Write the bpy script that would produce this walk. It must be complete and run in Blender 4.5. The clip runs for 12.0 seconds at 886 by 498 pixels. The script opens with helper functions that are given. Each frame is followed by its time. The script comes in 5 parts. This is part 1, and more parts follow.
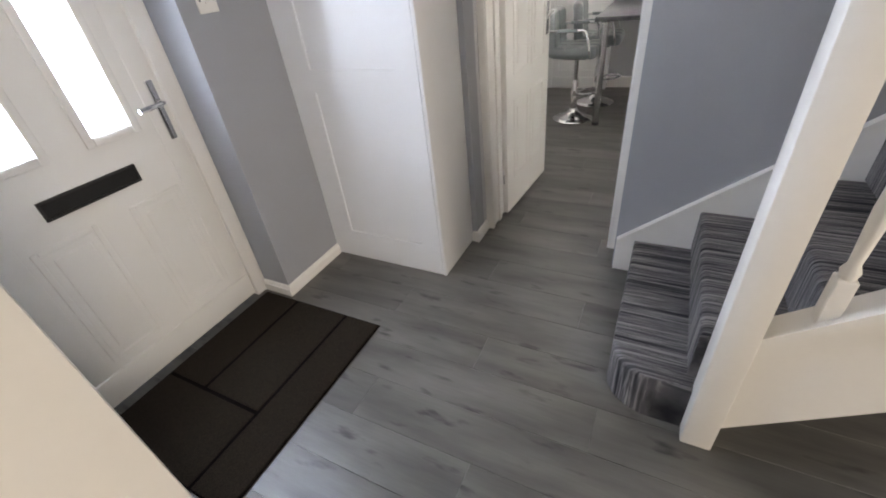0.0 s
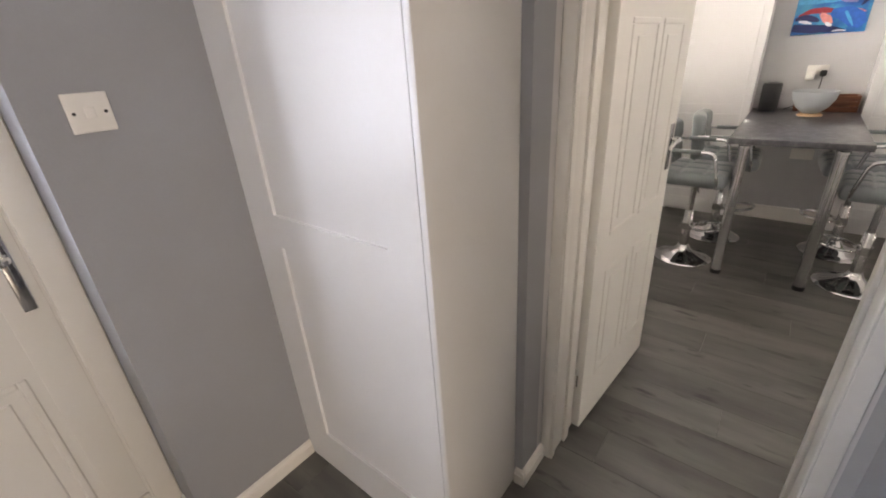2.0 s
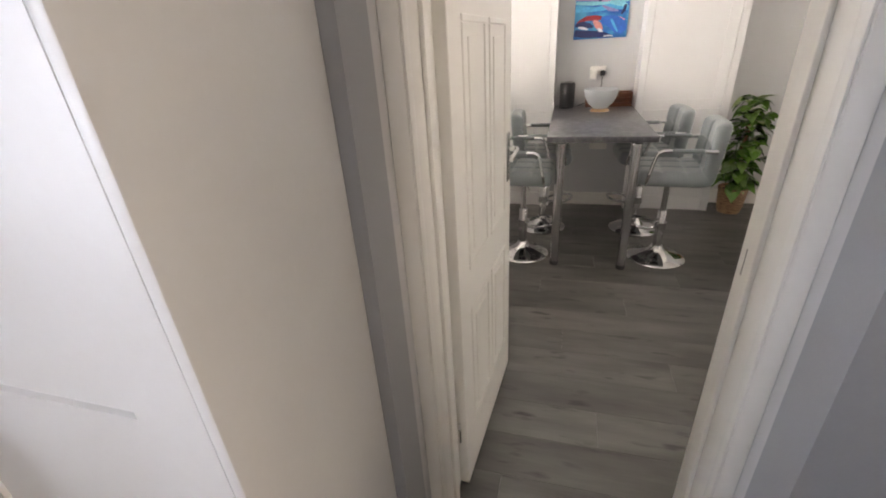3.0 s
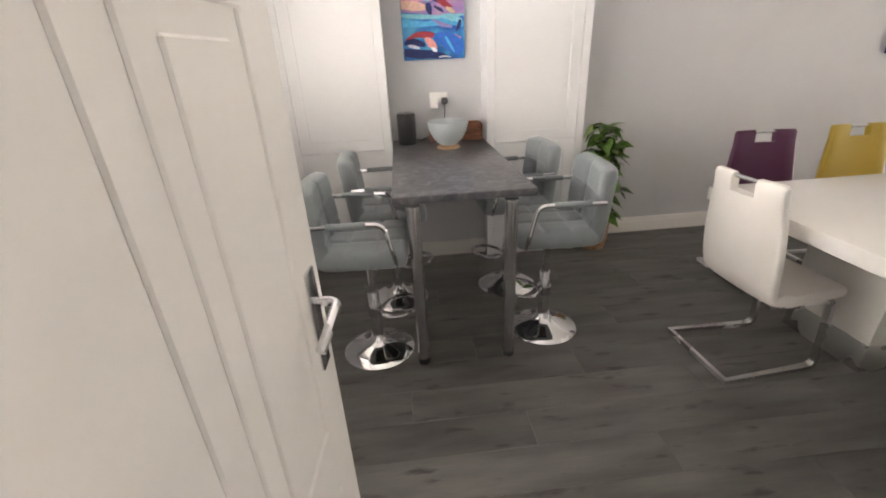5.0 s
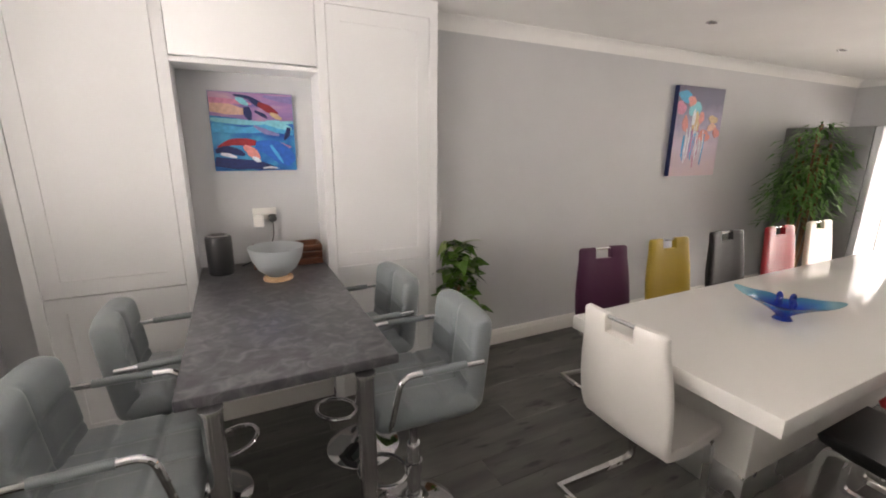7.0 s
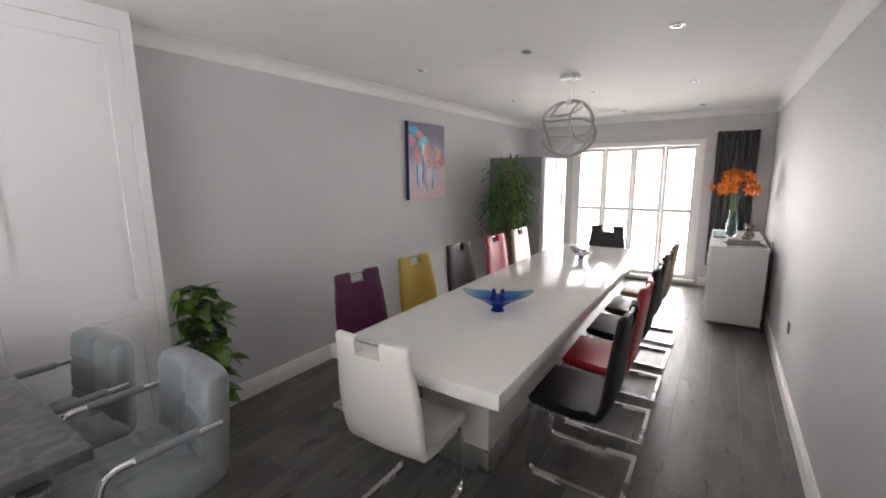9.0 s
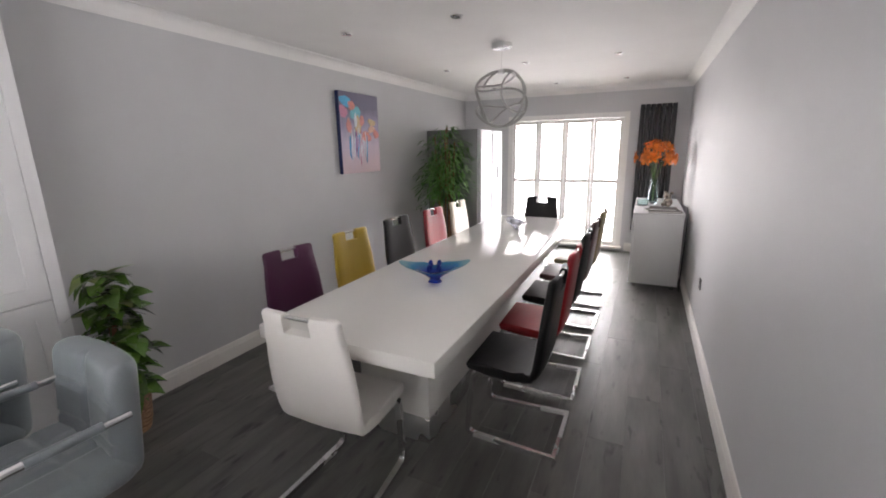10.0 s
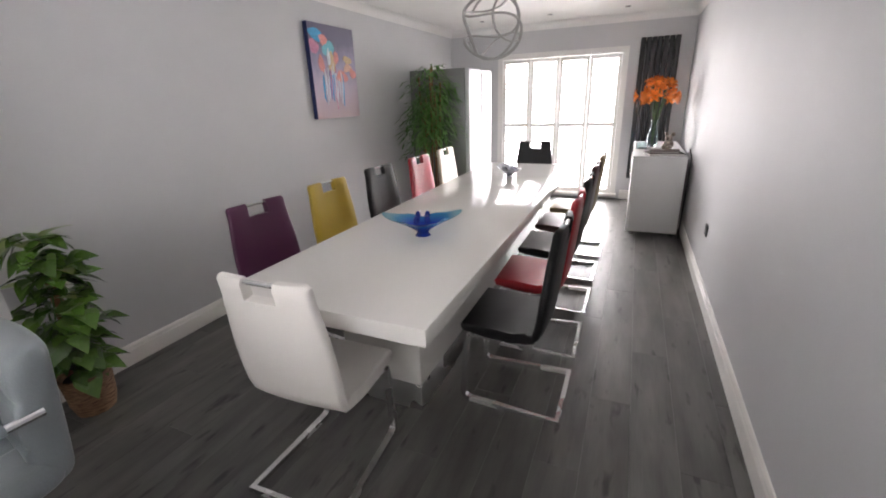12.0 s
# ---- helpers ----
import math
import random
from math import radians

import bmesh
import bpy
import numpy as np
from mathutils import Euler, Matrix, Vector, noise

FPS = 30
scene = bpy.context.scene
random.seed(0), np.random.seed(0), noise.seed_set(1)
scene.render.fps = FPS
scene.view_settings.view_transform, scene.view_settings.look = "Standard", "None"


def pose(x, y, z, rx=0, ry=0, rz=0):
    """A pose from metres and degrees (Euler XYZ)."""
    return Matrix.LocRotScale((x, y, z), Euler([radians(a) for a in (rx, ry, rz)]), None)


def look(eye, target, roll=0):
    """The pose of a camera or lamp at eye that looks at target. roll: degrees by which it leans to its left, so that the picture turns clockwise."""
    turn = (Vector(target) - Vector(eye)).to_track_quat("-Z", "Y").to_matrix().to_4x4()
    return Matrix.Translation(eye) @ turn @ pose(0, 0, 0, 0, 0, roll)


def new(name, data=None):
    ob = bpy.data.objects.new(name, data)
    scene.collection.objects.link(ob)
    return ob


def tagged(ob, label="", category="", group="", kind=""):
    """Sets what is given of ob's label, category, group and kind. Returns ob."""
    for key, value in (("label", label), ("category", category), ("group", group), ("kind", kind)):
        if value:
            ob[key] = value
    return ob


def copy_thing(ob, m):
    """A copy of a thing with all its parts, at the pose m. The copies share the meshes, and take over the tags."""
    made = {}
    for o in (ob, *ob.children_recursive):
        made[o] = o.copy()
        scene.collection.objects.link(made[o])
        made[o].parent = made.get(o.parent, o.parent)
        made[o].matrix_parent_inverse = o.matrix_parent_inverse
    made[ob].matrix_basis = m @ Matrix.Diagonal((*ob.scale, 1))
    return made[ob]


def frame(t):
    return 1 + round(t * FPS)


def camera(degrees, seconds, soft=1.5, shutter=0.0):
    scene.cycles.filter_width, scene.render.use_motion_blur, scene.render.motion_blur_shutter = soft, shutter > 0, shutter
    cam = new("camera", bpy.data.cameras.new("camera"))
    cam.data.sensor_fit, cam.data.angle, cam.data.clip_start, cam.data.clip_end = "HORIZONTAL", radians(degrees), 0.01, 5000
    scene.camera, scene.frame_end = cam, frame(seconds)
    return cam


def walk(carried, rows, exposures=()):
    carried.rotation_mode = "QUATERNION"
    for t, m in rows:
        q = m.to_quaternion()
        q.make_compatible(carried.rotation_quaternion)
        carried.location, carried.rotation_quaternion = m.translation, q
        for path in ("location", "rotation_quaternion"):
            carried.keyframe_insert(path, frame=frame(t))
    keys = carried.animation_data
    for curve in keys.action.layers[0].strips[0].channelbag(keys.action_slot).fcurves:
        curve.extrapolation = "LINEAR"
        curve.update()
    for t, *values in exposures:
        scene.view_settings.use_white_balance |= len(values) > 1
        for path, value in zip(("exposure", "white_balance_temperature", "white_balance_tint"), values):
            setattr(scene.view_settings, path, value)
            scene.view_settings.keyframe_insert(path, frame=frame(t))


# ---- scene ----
cam = camera(92.9, 12.0, 1.9)
PATH = [
    (0, (0.117, 0.706, 1.453), (-0.709, 2.132, 0.32), -7.0),
    (0.5, (0.037, 0.976, 1.449), (-0.616, 2.519, 0.357), -6.1),
    (1, (-0.054, 1.23, 1.481), (-0.754, 2.794, 0.449), -6.7),
    (1.5, (-0.17, 1.55, 1.489), (-1.134, 3.021, 0.538), -5.8),
    (1.8, (-0.236, 1.650, 1.482), (-1.364, 3.056, 0.616), -4.4),
    (2, (-0.273, 1.708, 1.482), (-1.434, 3.103, 0.648), -3.8),
    (2.3, (-0.350, 1.815, 1.493), (-1.412, 3.273, 0.628), -2.9),
    (2.5, (-0.392, 1.895, 1.503), (-1.325, 3.431, 0.626), -3.3),
    (2.7, (-0.413, 1.962, 1.505), (-1.194, 3.577, 0.622), -3.6),
    (3, (-0.439, 2.042, 1.484), (-0.962, 3.765, 0.614), -3.8),
    (3.5, (-0.442, 2.302, 1.439), (-0.681, 4.100, 0.597), -4.0),
    (5.3, (-0.482, 3.225, 1.475), (-0.321, 5.040, 0.658), -2.7),
    (5.5, (-0.457, 3.334, 1.473), (-0.304, 5.168, 0.688), -2.5),
    (6, (-0.403, 3.513, 1.524), (-0.133, 5.367, 0.824), -1.2),
    (6.5, (-0.37, 3.604, 1.571), (0.197, 5.433, 0.991), 0.1),
    (7, (-0.333, 3.626, 1.605), (0.525, 5.368, 1.127), 0.5),
    (7.5, (-0.289, 3.605, 1.63), (0.824, 5.214, 1.214), 0.6),
    (7.7, (-0.28, 3.599, 1.638), (0.933, 5.137, 1.238), 0.7),
    (9.3, (-0.19, 3.527, 1.605), (1.504, 4.524, 1.235), -0.7),
    (9.5, (-0.176, 3.522, 1.597), (1.544, 4.466, 1.207), -0.7),
    (10, (-0.161, 3.511, 1.575), (1.593, 4.352, 1.112), -1.0),
    (10.5, (-0.153, 3.521, 1.549), (1.605, 4.303, 1.003), -1.1),
    (11, (-0.15, 3.541, 1.523), (1.594, 4.302, 0.907), -1.4),
    (11.5, (-0.132, 3.575, 1.497), (1.595, 4.338, 0.835), -1.8),
    (12, (0.077, 3.629, 1.487), (1.795, 4.399, 0.812), -2.1),
]
walk(cam, [(t, look(eye, target, roll)) for t, eye, target, roll in PATH],
     [(0, 1.0, 7200, 13), (1, 1.0, 7500, 14), (2, 0.8, 8000, 17), (3.5, 0.85, 7800, 16), (5.5, 0.75, 7400, 16), (6, 0.65, 7150, 14), (7, 0.42, 7600, 17), (7.5, 0.28, 7600, 17), (9.5, 0.15, 6800, 17), (12, 0.4, 6800, 17)])

# ---- world, daylight, unseen fill lamps and exposure ----
world = bpy.data.worlds.new("world")
scene.world = world
world.use_nodes = True
wn = world.node_tree.nodes
sky = wn.new("ShaderNodeTexSky")
sky.sky_type, sky.sun_disc = "NISHITA", False
sky.sun_elevation, sky.sun_rotation = radians(45), radians(4)
wn["Background"].inputs[1].default_value = 0.12
world.node_tree.links.new(sky.outputs[0], wn["Background"].inputs[0])
sun = new("sun", bpy.data.lights.new("sun", "SUN"))
sun.data.energy, sun.data.angle, sun.data.color = 2.5, radians(0.6), (1, 0.95, 0.88)
sun.matrix_world = look((6, 16, 13), (5, 3, 0))


def area_lamp(name, eye, target, w, h, watts, colour):
    lamp = new(name, bpy.data.lights.new(name, "AREA"))
    lamp.data.shape, lamp.data.size, lamp.data.size_y = "RECTANGLE", w, h
    lamp.data.energy, lamp.data.color = watts, colour
    lamp.matrix_world = look(eye, target)
    return lamp


area_lamp("patio_daylight", (6.9, 4.68, 1.05), (0, 4.68, 1.05), 1.66, 1.88, 160, (0.97, 0.98, 1.0))
area_lamp("front_window_daylight", (-1.80, 4.45, 1.5), (3, 4.45, 1.5), 2.1, 1.15, 98, (0.93, 0.96, 1.0))
area_lamp("front_door_daylight", (-1.90, 1.38, 1.45), (3, 1.38, 1.45), 0.6, 0.9, 31, (0.66, 0.78, 1.0))
# added fill from the unseen lounge, placed to brighten the front door; no window built
area_lamp("lounge_fill", (4.2, -0.25, 1.4), (-1.7, 1.25, 0.9), 1.4, 1.3, 66, (1.0, 0.93, 0.84))
# added weak fill from above the stairs, its source unseen
area_lamp("stairwell_fill", (3.0, 2.2, 4.4), (0.6, 2.2, 0.5), 0.9, 0.9, 9, (1.0, 0.92, 0.82))


# ---- materials ----
def shader(name, colour, rough=0.5, metal=0.0, grain=0.0, scale=40.0, blotch=0.08, bump=0.0, stretch=(1, 1, 1), random=0.0, coat=0.0, bump_scale=None):
    """A surface with fine grain, broad blotches, relief and a shade of its own for each piece."""
    m = bpy.data.materials.new(name)
    m.use_nodes = True
    nt = m.node_tree
    b = nt.nodes["Principled BSDF"]
    b.inputs["Roughness"].default_value, b.inputs["Metallic"].default_value = rough, metal
    b.inputs["Coat Weight"].default_value = coat
    b.inputs["Coat Roughness"].default_value = 0.06
    tc = nt.nodes.new("ShaderNodeTexCoord")
    mp = nt.nodes.new("ShaderNodeMapping")
    mp.inputs["Scale"].default_value = stretch
    nt.links.new(tc.outputs["Object"], mp.inputs[0])
    fine, broad = nt.nodes.new("ShaderNodeTexNoise"), nt.nodes.new("ShaderNodeTexNoise")
    fine.inputs["Scale"].default_value, fine.inputs["Detail"].default_value = scale, 5
    broad.inputs["Scale"].default_value, broad.inputs["Detail"].default_value = 2.3, 3
    nt.links.new(mp.outputs[0], fine.inputs[0])
    nt.links.new(tc.outputs["Object"], broad.inputs[0])
    rgb = nt.nodes.new("ShaderNodeHueSaturation")
    rgb.inputs["Color"].default_value = (*colour, 1)

    def spread(sock, amount):
        r = nt.nodes.new("ShaderNodeMapRange")
        r.inputs[1].default_value, r.inputs[2].default_value = 0.25, 0.75
        r.inputs[3].default_value, r.inputs[4].default_value = 1 - amount, 1 + amount
        nt.links.new(sock, r.inputs[0])
        return r.outputs[0]

    mul = nt.nodes.new("ShaderNodeMath")
    mul.operation = "MULTIPLY"
    nt.links.new(spread(fine.outputs[0], grain), mul.inputs[0])
    nt.links.new(spread(broad.outputs[0], blotch), mul.inputs[1])
    last = mul.outputs[0]
    if random:
        info = nt.nodes.new("ShaderNodeObjectInfo")
        m2 = nt.nodes.new("ShaderNodeMath")
        m2.operation = "MULTIPLY"
        r = nt.nodes.new("ShaderNodeMapRange")
        r.inputs[3].default_value, r.inputs[4].default_value = 1 - random, 1 + random
        nt.links.new(info.outputs["Random"], r.inputs[0])
        nt.links.new(last, m2.inputs[0])
        nt.links.new(r.outputs[0], m2.inputs[1])
        last = m2.outputs[0]
    nt.links.new(last, rgb.inputs["Value"])
    nt.links.new(rgb.outputs[0], b.inputs["Base Color"])
    rr = nt.nodes.new("ShaderNodeMapRange")
    rr.inputs[3].default_value, rr.inputs[4].default_value = max(0.02, rough * 0.85), min(1, rough * 1.15)
    nt.links.new(broad.outputs[0], rr.inputs[0])
    nt.links.new(rr.outputs[0], b.inputs["Roughness"])
    if bump:
        bp = nt.nodes.new("ShaderNodeBump")
        bp.inputs["Strength"].default_value, bp.inputs["Distance"].default_value = bump, 0.004
        nt.links.new(fine.outputs[0], bp.inputs["Height"])
        nt.links.new(bp.outputs[0], b.inputs["Normal"])
    return m


def ramp_material(name, rough, axis_scale, stops, noise_scale, bump=0.0, distort=0.0):
    """Colours laid along stretched noise: carpet stripes, stone veins, wood figure."""
    m = bpy.data.materials.new(name)
    m.use_nodes = True
    nt = m.node_tree
    b = nt.nodes["Principled BSDF"]
    b.inputs["Roughness"].default_value = rough
    tc, mp = nt.nodes.new("ShaderNodeTexCoord"), nt.nodes.new("ShaderNodeMapping")
    mp.inputs["Scale"].default_value = axis_scale
    nz, cr = nt.nodes.new("ShaderNodeTexNoise"), nt.nodes.new("ShaderNodeValToRGB")
    nz.inputs["Scale"].default_value, nz.inputs["Detail"].default_value = noise_scale, 6
    nz.inputs["Distortion"].default_value = distort
    el = cr.color_ramp.elements
    while len(el) < len(stops):
        el.new(0.5)
    for e, (p, c) in zip(el, stops):
        e.position, e.color = p, (*c, 1)
    nt.links.new(tc.outputs["Object"], mp.inputs[0])
    nt.links.new(mp.outputs[0], nz.inputs[0])
    nt.links.new(nz.outputs[0], cr.inputs[0])
    nt.links.new(cr.outputs[0], b.inputs["Base Color"])
    if bump:
        bp = nt.nodes.new("ShaderNodeBump")
        bp.inputs["Strength"].default_value, bp.inputs["Distance"].default_value = bump, 0.004
        nt.links.new(nz.outputs[0], bp.inputs["Height"])
        nt.links.new(bp.outputs[0], b.inputs["Normal"])
    return m


def graded(name, z0, z1, stops, rough=0.5, stray=0.25, through_light=0.0):
    """Colours that change with height on the thing, the border broken up by noise."""
    m = bpy.data.materials.new(name)
    m.use_nodes = True
    nt = m.node_tree
    b = nt.nodes["Principled BSDF"]
    b.inputs["Roughness"].default_value, b.inputs["Transmission Weight"].default_value = rough, through_light
    tc, sep = nt.nodes.new("ShaderNodeTexCoord"), nt.nodes.new("ShaderNodeSeparateXYZ")
    span, nz = nt.nodes.new("ShaderNodeMapRange"), nt.nodes.new("ShaderNodeTexNoise")
    span.inputs[1].default_value, span.inputs[2].default_value = z0, z1
    nz.inputs["Scale"].default_value, nz.inputs["Detail"].default_value = 9, 4
    mix, cr = nt.nodes.new("ShaderNodeMath"), nt.nodes.new("ShaderNodeValToRGB")
    mix.operation = "MULTIPLY_ADD"
    mix.inputs[1].default_value = stray
    el = cr.color_ramp.elements
    while len(el) < len(stops):
        el.new(0.5)
    for e, (p, c) in zip(el, stops):
        e.position, e.color = p + stray / 2, (*c, 1)
    nt.links.new(tc.outputs["Object"], sep.inputs[0])
    nt.links.new(tc.outputs["Object"], nz.inputs[0])
    nt.links.new(sep.outputs[2], span.inputs[0])
    nt.links.new(nz.outputs[0], mix.inputs[0])
    nt.links.new(span.outputs[0], mix.inputs[2])
    nt.links.new(mix.outputs[0], cr.inputs[0])
    nt.links.new(cr.outputs[0], b.inputs["Base Color"])
    return m


def glass(name, colour, rough=0.02):
    m = bpy.data.materials.new(name)
    m.use_nodes = True
    b = m.node_tree.nodes["Principled BSDF"]
    b.inputs["Base Color"].default_value = (*colour, 1)
    b.inputs["Roughness"].default_value = rough
    b.inputs["Transmission Weight"].default_value = 1
    b.inputs["IOR"].default_value = 1.45
    return m


def plank_material():
    """Grey oak boards: long grain, dark smudges, each board a shade of its own."""
    m = bpy.data.materials.new("grey_oak")
    m.use_nodes = True
    nt = m.node_tree
    b = nt.nodes["Principled BSDF"]
    tc, info = nt.nodes.new("ShaderNodeTexCoord"), nt.nodes.new("ShaderNodeObjectInfo")
    off = nt.nodes.new("ShaderNodeVectorMath")
    off.operation = "MULTIPLY_ADD"
    off.inputs[1].default_value = (1, 1, 1)
    comb = nt.nodes.new("ShaderNodeCombineXYZ")
    k = nt.nodes.new("ShaderNodeMath")
    k.operation = "MULTIPLY"
    k.inputs[1].default_value = 37.0
    nt.links.new(info.outputs["Random"], k.inputs[0])
    for i in range(3):
        nt.links.new(k.outputs[0], comb.inputs[i])
    nt.links.new(tc.outputs["Object"], off.inputs[0])
    nt.links.new(comb.outputs[0], off.inputs[2])

    def grain(scale, noise_scale, detail, lo, hi, p0=0.3, p1=0.7):
        mp, nz, r = nt.nodes.new("ShaderNodeMapping"), nt.nodes.new("ShaderNodeTexNoise"), nt.nodes.new("ShaderNodeMapRange")
        mp.inputs["Scale"].default_value = scale
        nz.inputs["Scale"].default_value, nz.inputs["Detail"].default_value = noise_scale, detail
        r.inputs[1].default_value, r.inputs[2].default_value, r.inputs[3].default_value, r.inputs[4].default_value = p0, p1, lo, hi
        nt.links.new(off.outputs[0], mp.inputs[0])
        nt.links.new(mp.outputs[0], nz.inputs[0])
        nt.links.new(nz.outputs[0], r.inputs[0])
        return r.outputs[0], nz.outputs[0]

    fibre, raw = grain((1.2, 26, 1), 6, 6, 0.93, 1.07)
    band, _ = grain((0.9, 4.5, 1), 2.0, 4, 0.62, 1.38)
    knot, _ = grain((3.0, 11, 1), 1.7, 3, 0.30, 1.0, 0.27, 0.39)
    shade = nt.nodes.new("ShaderNodeMapRange")
    shade.inputs[3].default_value, shade.inputs[4].default_value = 0.86, 1.14
    nt.links.new(info.outputs["Random"], shade.inputs[0])
    last = shade.outputs[0]
    for s in (fibre, band, knot):
        mu = nt.nodes.new("ShaderNodeMath")
        mu.operation = "MULTIPLY"
        nt.links.new(last, mu.inputs[0])
        nt.links.new(s, mu.inputs[1])
        last = mu.outputs[0]
    hs = nt.nodes.new("ShaderNodeHueSaturation")
    hs.inputs["Color"].default_value = (0.108, 0.104, 0.096, 1)
    nt.links.new(last, hs.inputs["Value"])
    nt.links.new(hs.outputs[0], b.inputs["Base Color"])
    b.inputs["Roughness"].default_value = 0.36
    b.inputs["Specular IOR Level"].default_value = 0.62
    bp = nt.nodes.new("ShaderNodeBump")
    bp.inputs["Strength"].default_value, bp.inputs["Distance"].default_value = 0.06, 0.002
    nt.links.new(raw, bp.inputs["Height"])
    nt.links.new(bp.outputs[0], b.inputs["Normal"])
    return m


GREY = shader("grey_wall_paint", (0.55, 0.55, 0.555), 0.66, grain=0.015, scale=160, blotch=0.03, bump=0.10)
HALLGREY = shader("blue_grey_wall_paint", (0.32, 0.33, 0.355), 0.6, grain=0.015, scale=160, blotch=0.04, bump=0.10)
WHITEWALL = shader("white_emulsion", (0.78, 0.77, 0.75), 0.7, grain=0.01, scale=150, blotch=0.03, bump=0.08)
GLOSS = shader("white_gloss_paint", (0.78, 0.76, 0.72), 0.30, grain=0.01, scale=60, blotch=0.02, bump=0.03)
CABINET = shader("white_cabinet_lacquer", (0.77, 0.77, 0.77), 0.38, grain=0.008, scale=90, blotch=0.02, bump=0.03)
UPVC = shader("white_upvc", (0.74, 0.73, 0.70), 0.33, grain=0.01, scale=120, blotch=0.02, bump=0.03)
CEILING = shader("ceiling_paint", (0.78, 0.77, 0.75), 0.8, grain=0.01, scale=120, blotch=0.03, bump=0.06)
LACQUER = shader("white_high_gloss", (0.85, 0.83, 0.79), 0.11, grain=0.004, scale=60, blotch=0.01, coat=0.15)
LACQUER.node_tree.nodes["Principled BSDF"].inputs["Specular IOR Level"].default_value = 0.42
CHROME = shader("chrome", (0.72, 0.72, 0.73), 0.07, 1.0, grain=0.02, scale=60, blotch=0.03)
POLISHED = shader("polished_steel", (0.62, 0.62, 0.63), 0.16, 1.0, grain=0.04, scale=90, stretch=(1, 1, 12), blotch=0.03)
STEEL = shader("brushed_steel", (0.76, 0.76, 0.75), 0.27, 1.0, grain=0.06, scale=90, stretch=(1, 1, 12))
BLACKP = shader("black_plastic", (0.018, 0.018, 0.02), 0.42, grain=0.08, scale=200)
DARKVOID = shader("letterbox_black", (0.01, 0.01, 0.01), 0.8, grain=0.05)
LIGHTLEATHER = shader("pale_grey_leather", (0.205, 0.23, 0.24), 0.30, grain=0.05, scale=220, blotch=0.06, bump=0.18)
STONE = ramp_material("dark_slate_laminate", 0.30, (1, 1, 1), [(0.3, (0.055, 0.055, 0.062)), (0.5, (0.085, 0.084, 0.092)), (0.70, (0.15, 0.148, 0.156))], 17, 0.04, 1.0)
CARPET = ramp_material("striped_carpet", 0.95, (1.2, 60, 1.2), [(0.36, (0.014, 0.014, 0.018)), (0.46, (0.085, 0.082, 0.088)), (0.50, (0.21, 0.20, 0.205)), (0.55, (0.05, 0.048, 0.052)), (0.64, (0.27, 0.255, 0.255))], 1.6, 0.6)
MAT = shader("brown_ribbed_matting", (0.022, 0.017, 0.013), 0.95, grain=0.5, scale=260, bump=0.8)
MAT.node_tree.nodes["Principled BSDF"].inputs["Specular IOR Level"].default_value = 0.1
MATEDGE = shader("black_mat_edge", (0.005, 0.004, 0.004), 0.95, grain=0.3, scale=200, bump=0.4)
MATEDGE.node_tree.nodes["Principled BSDF"].inputs["Specular IOR Level"].default_value = 0.05
PLANK = plank_material()
SCREED = shader("dark_plank_joint", (0.03, 0.028, 0.026), 0.8, grain=0.1)
RADIATOR = shader("anthracite_enamel", (0.022, 0.023, 0.026), 0.42, grain=0.03)
FRIDGESIDE = shader("grey_fridge_side", (0.20, 0.20, 0.205), 0.35, 0.4, grain=0.03)
FRIDGEDOOR = shader("pale_steel_door", (0.55, 0.56, 0.58), 0.45, 0.2, grain=0.02, stretch=(1, 1, 10))
CLEAR = glass("clear_glass", (1, 1, 1))
FROST = glass("frosted_glass", (0.94, 0.97, 1), 0.35)
BOWLGLASS = glass("milky_glass", (0.55, 0.59, 0.61), 0.4)
BOWLGLASS.node_tree.nodes["Principled BSDF"].inputs["Transmission Weight"].default_value = 0.45
TEAL = glass("pale_green_glass", (0.75, 0.88, 0.88), 0.08)
COBALT = glass("cobalt_glass", (0.006, 0.03, 0.34), 0.03)
COBALT.node_tree.nodes["Principled BSDF"].inputs["Transmission Weight"].default_value = 0.35
BLUEGLASS = graded("cobalt_to_aqua_glass", 0.0, 0.125, [(0.0, (0.004, 0.02, 0.30)), (0.45, (0.008, 0.06, 0.50)), (0.75, (0.03, 0.32, 0.62)), (0.95, (0.30, 0.62, 0.72))], 0.03, 0.15, 0.4)
SMOKE = glass("smoked_glass", (0.18, 0.18, 0.24), 0.05)
WOOD = ramp_material("reddish_wood", 0.5, (3, 30, 30), [(0.3, (0.10, 0.035, 0.02)), (0.7, (0.26, 0.10, 0.05))], 3, 0.2)
PALEWOOD = ramp_material("pale_wood", 0.5, (3, 20, 20), [(0.3, (0.48, 0.30, 0.17)), (0.7, (0.66, 0.45, 0.28))], 3, 0.1)
WICKER = ramp_material("woven_basket", 0.8, (14, 14, 60), [(0.35, (0.16, 0.08, 0.04)), (0.65, (0.45, 0.27, 0.15))], 2, 0.8)
LEAF = shader("pothos_leaf", (0.095, 0.20, 0.035), 0.28, grain=0.25, scale=30, blotch=0.2, random=0.45)
PALELEAF = shader("variegated_leaf", (0.24, 0.33, 0.09), 0.3, grain=0.35, scale=18, blotch=0.3, random=0.3)
BAMBOOLEAF = shader("bamboo_leaf", (0.085, 0.22, 0.04), 0.45, grain=0.3, scale=25, blotch=0.35, random=0.2)
CANE = ramp_material("brown_cane", 0.5, (20, 20, 4), [(0.3, (0.14, 0.06, 0.03)), (0.7, (0.34, 0.17, 0.08))], 3, 0.2)
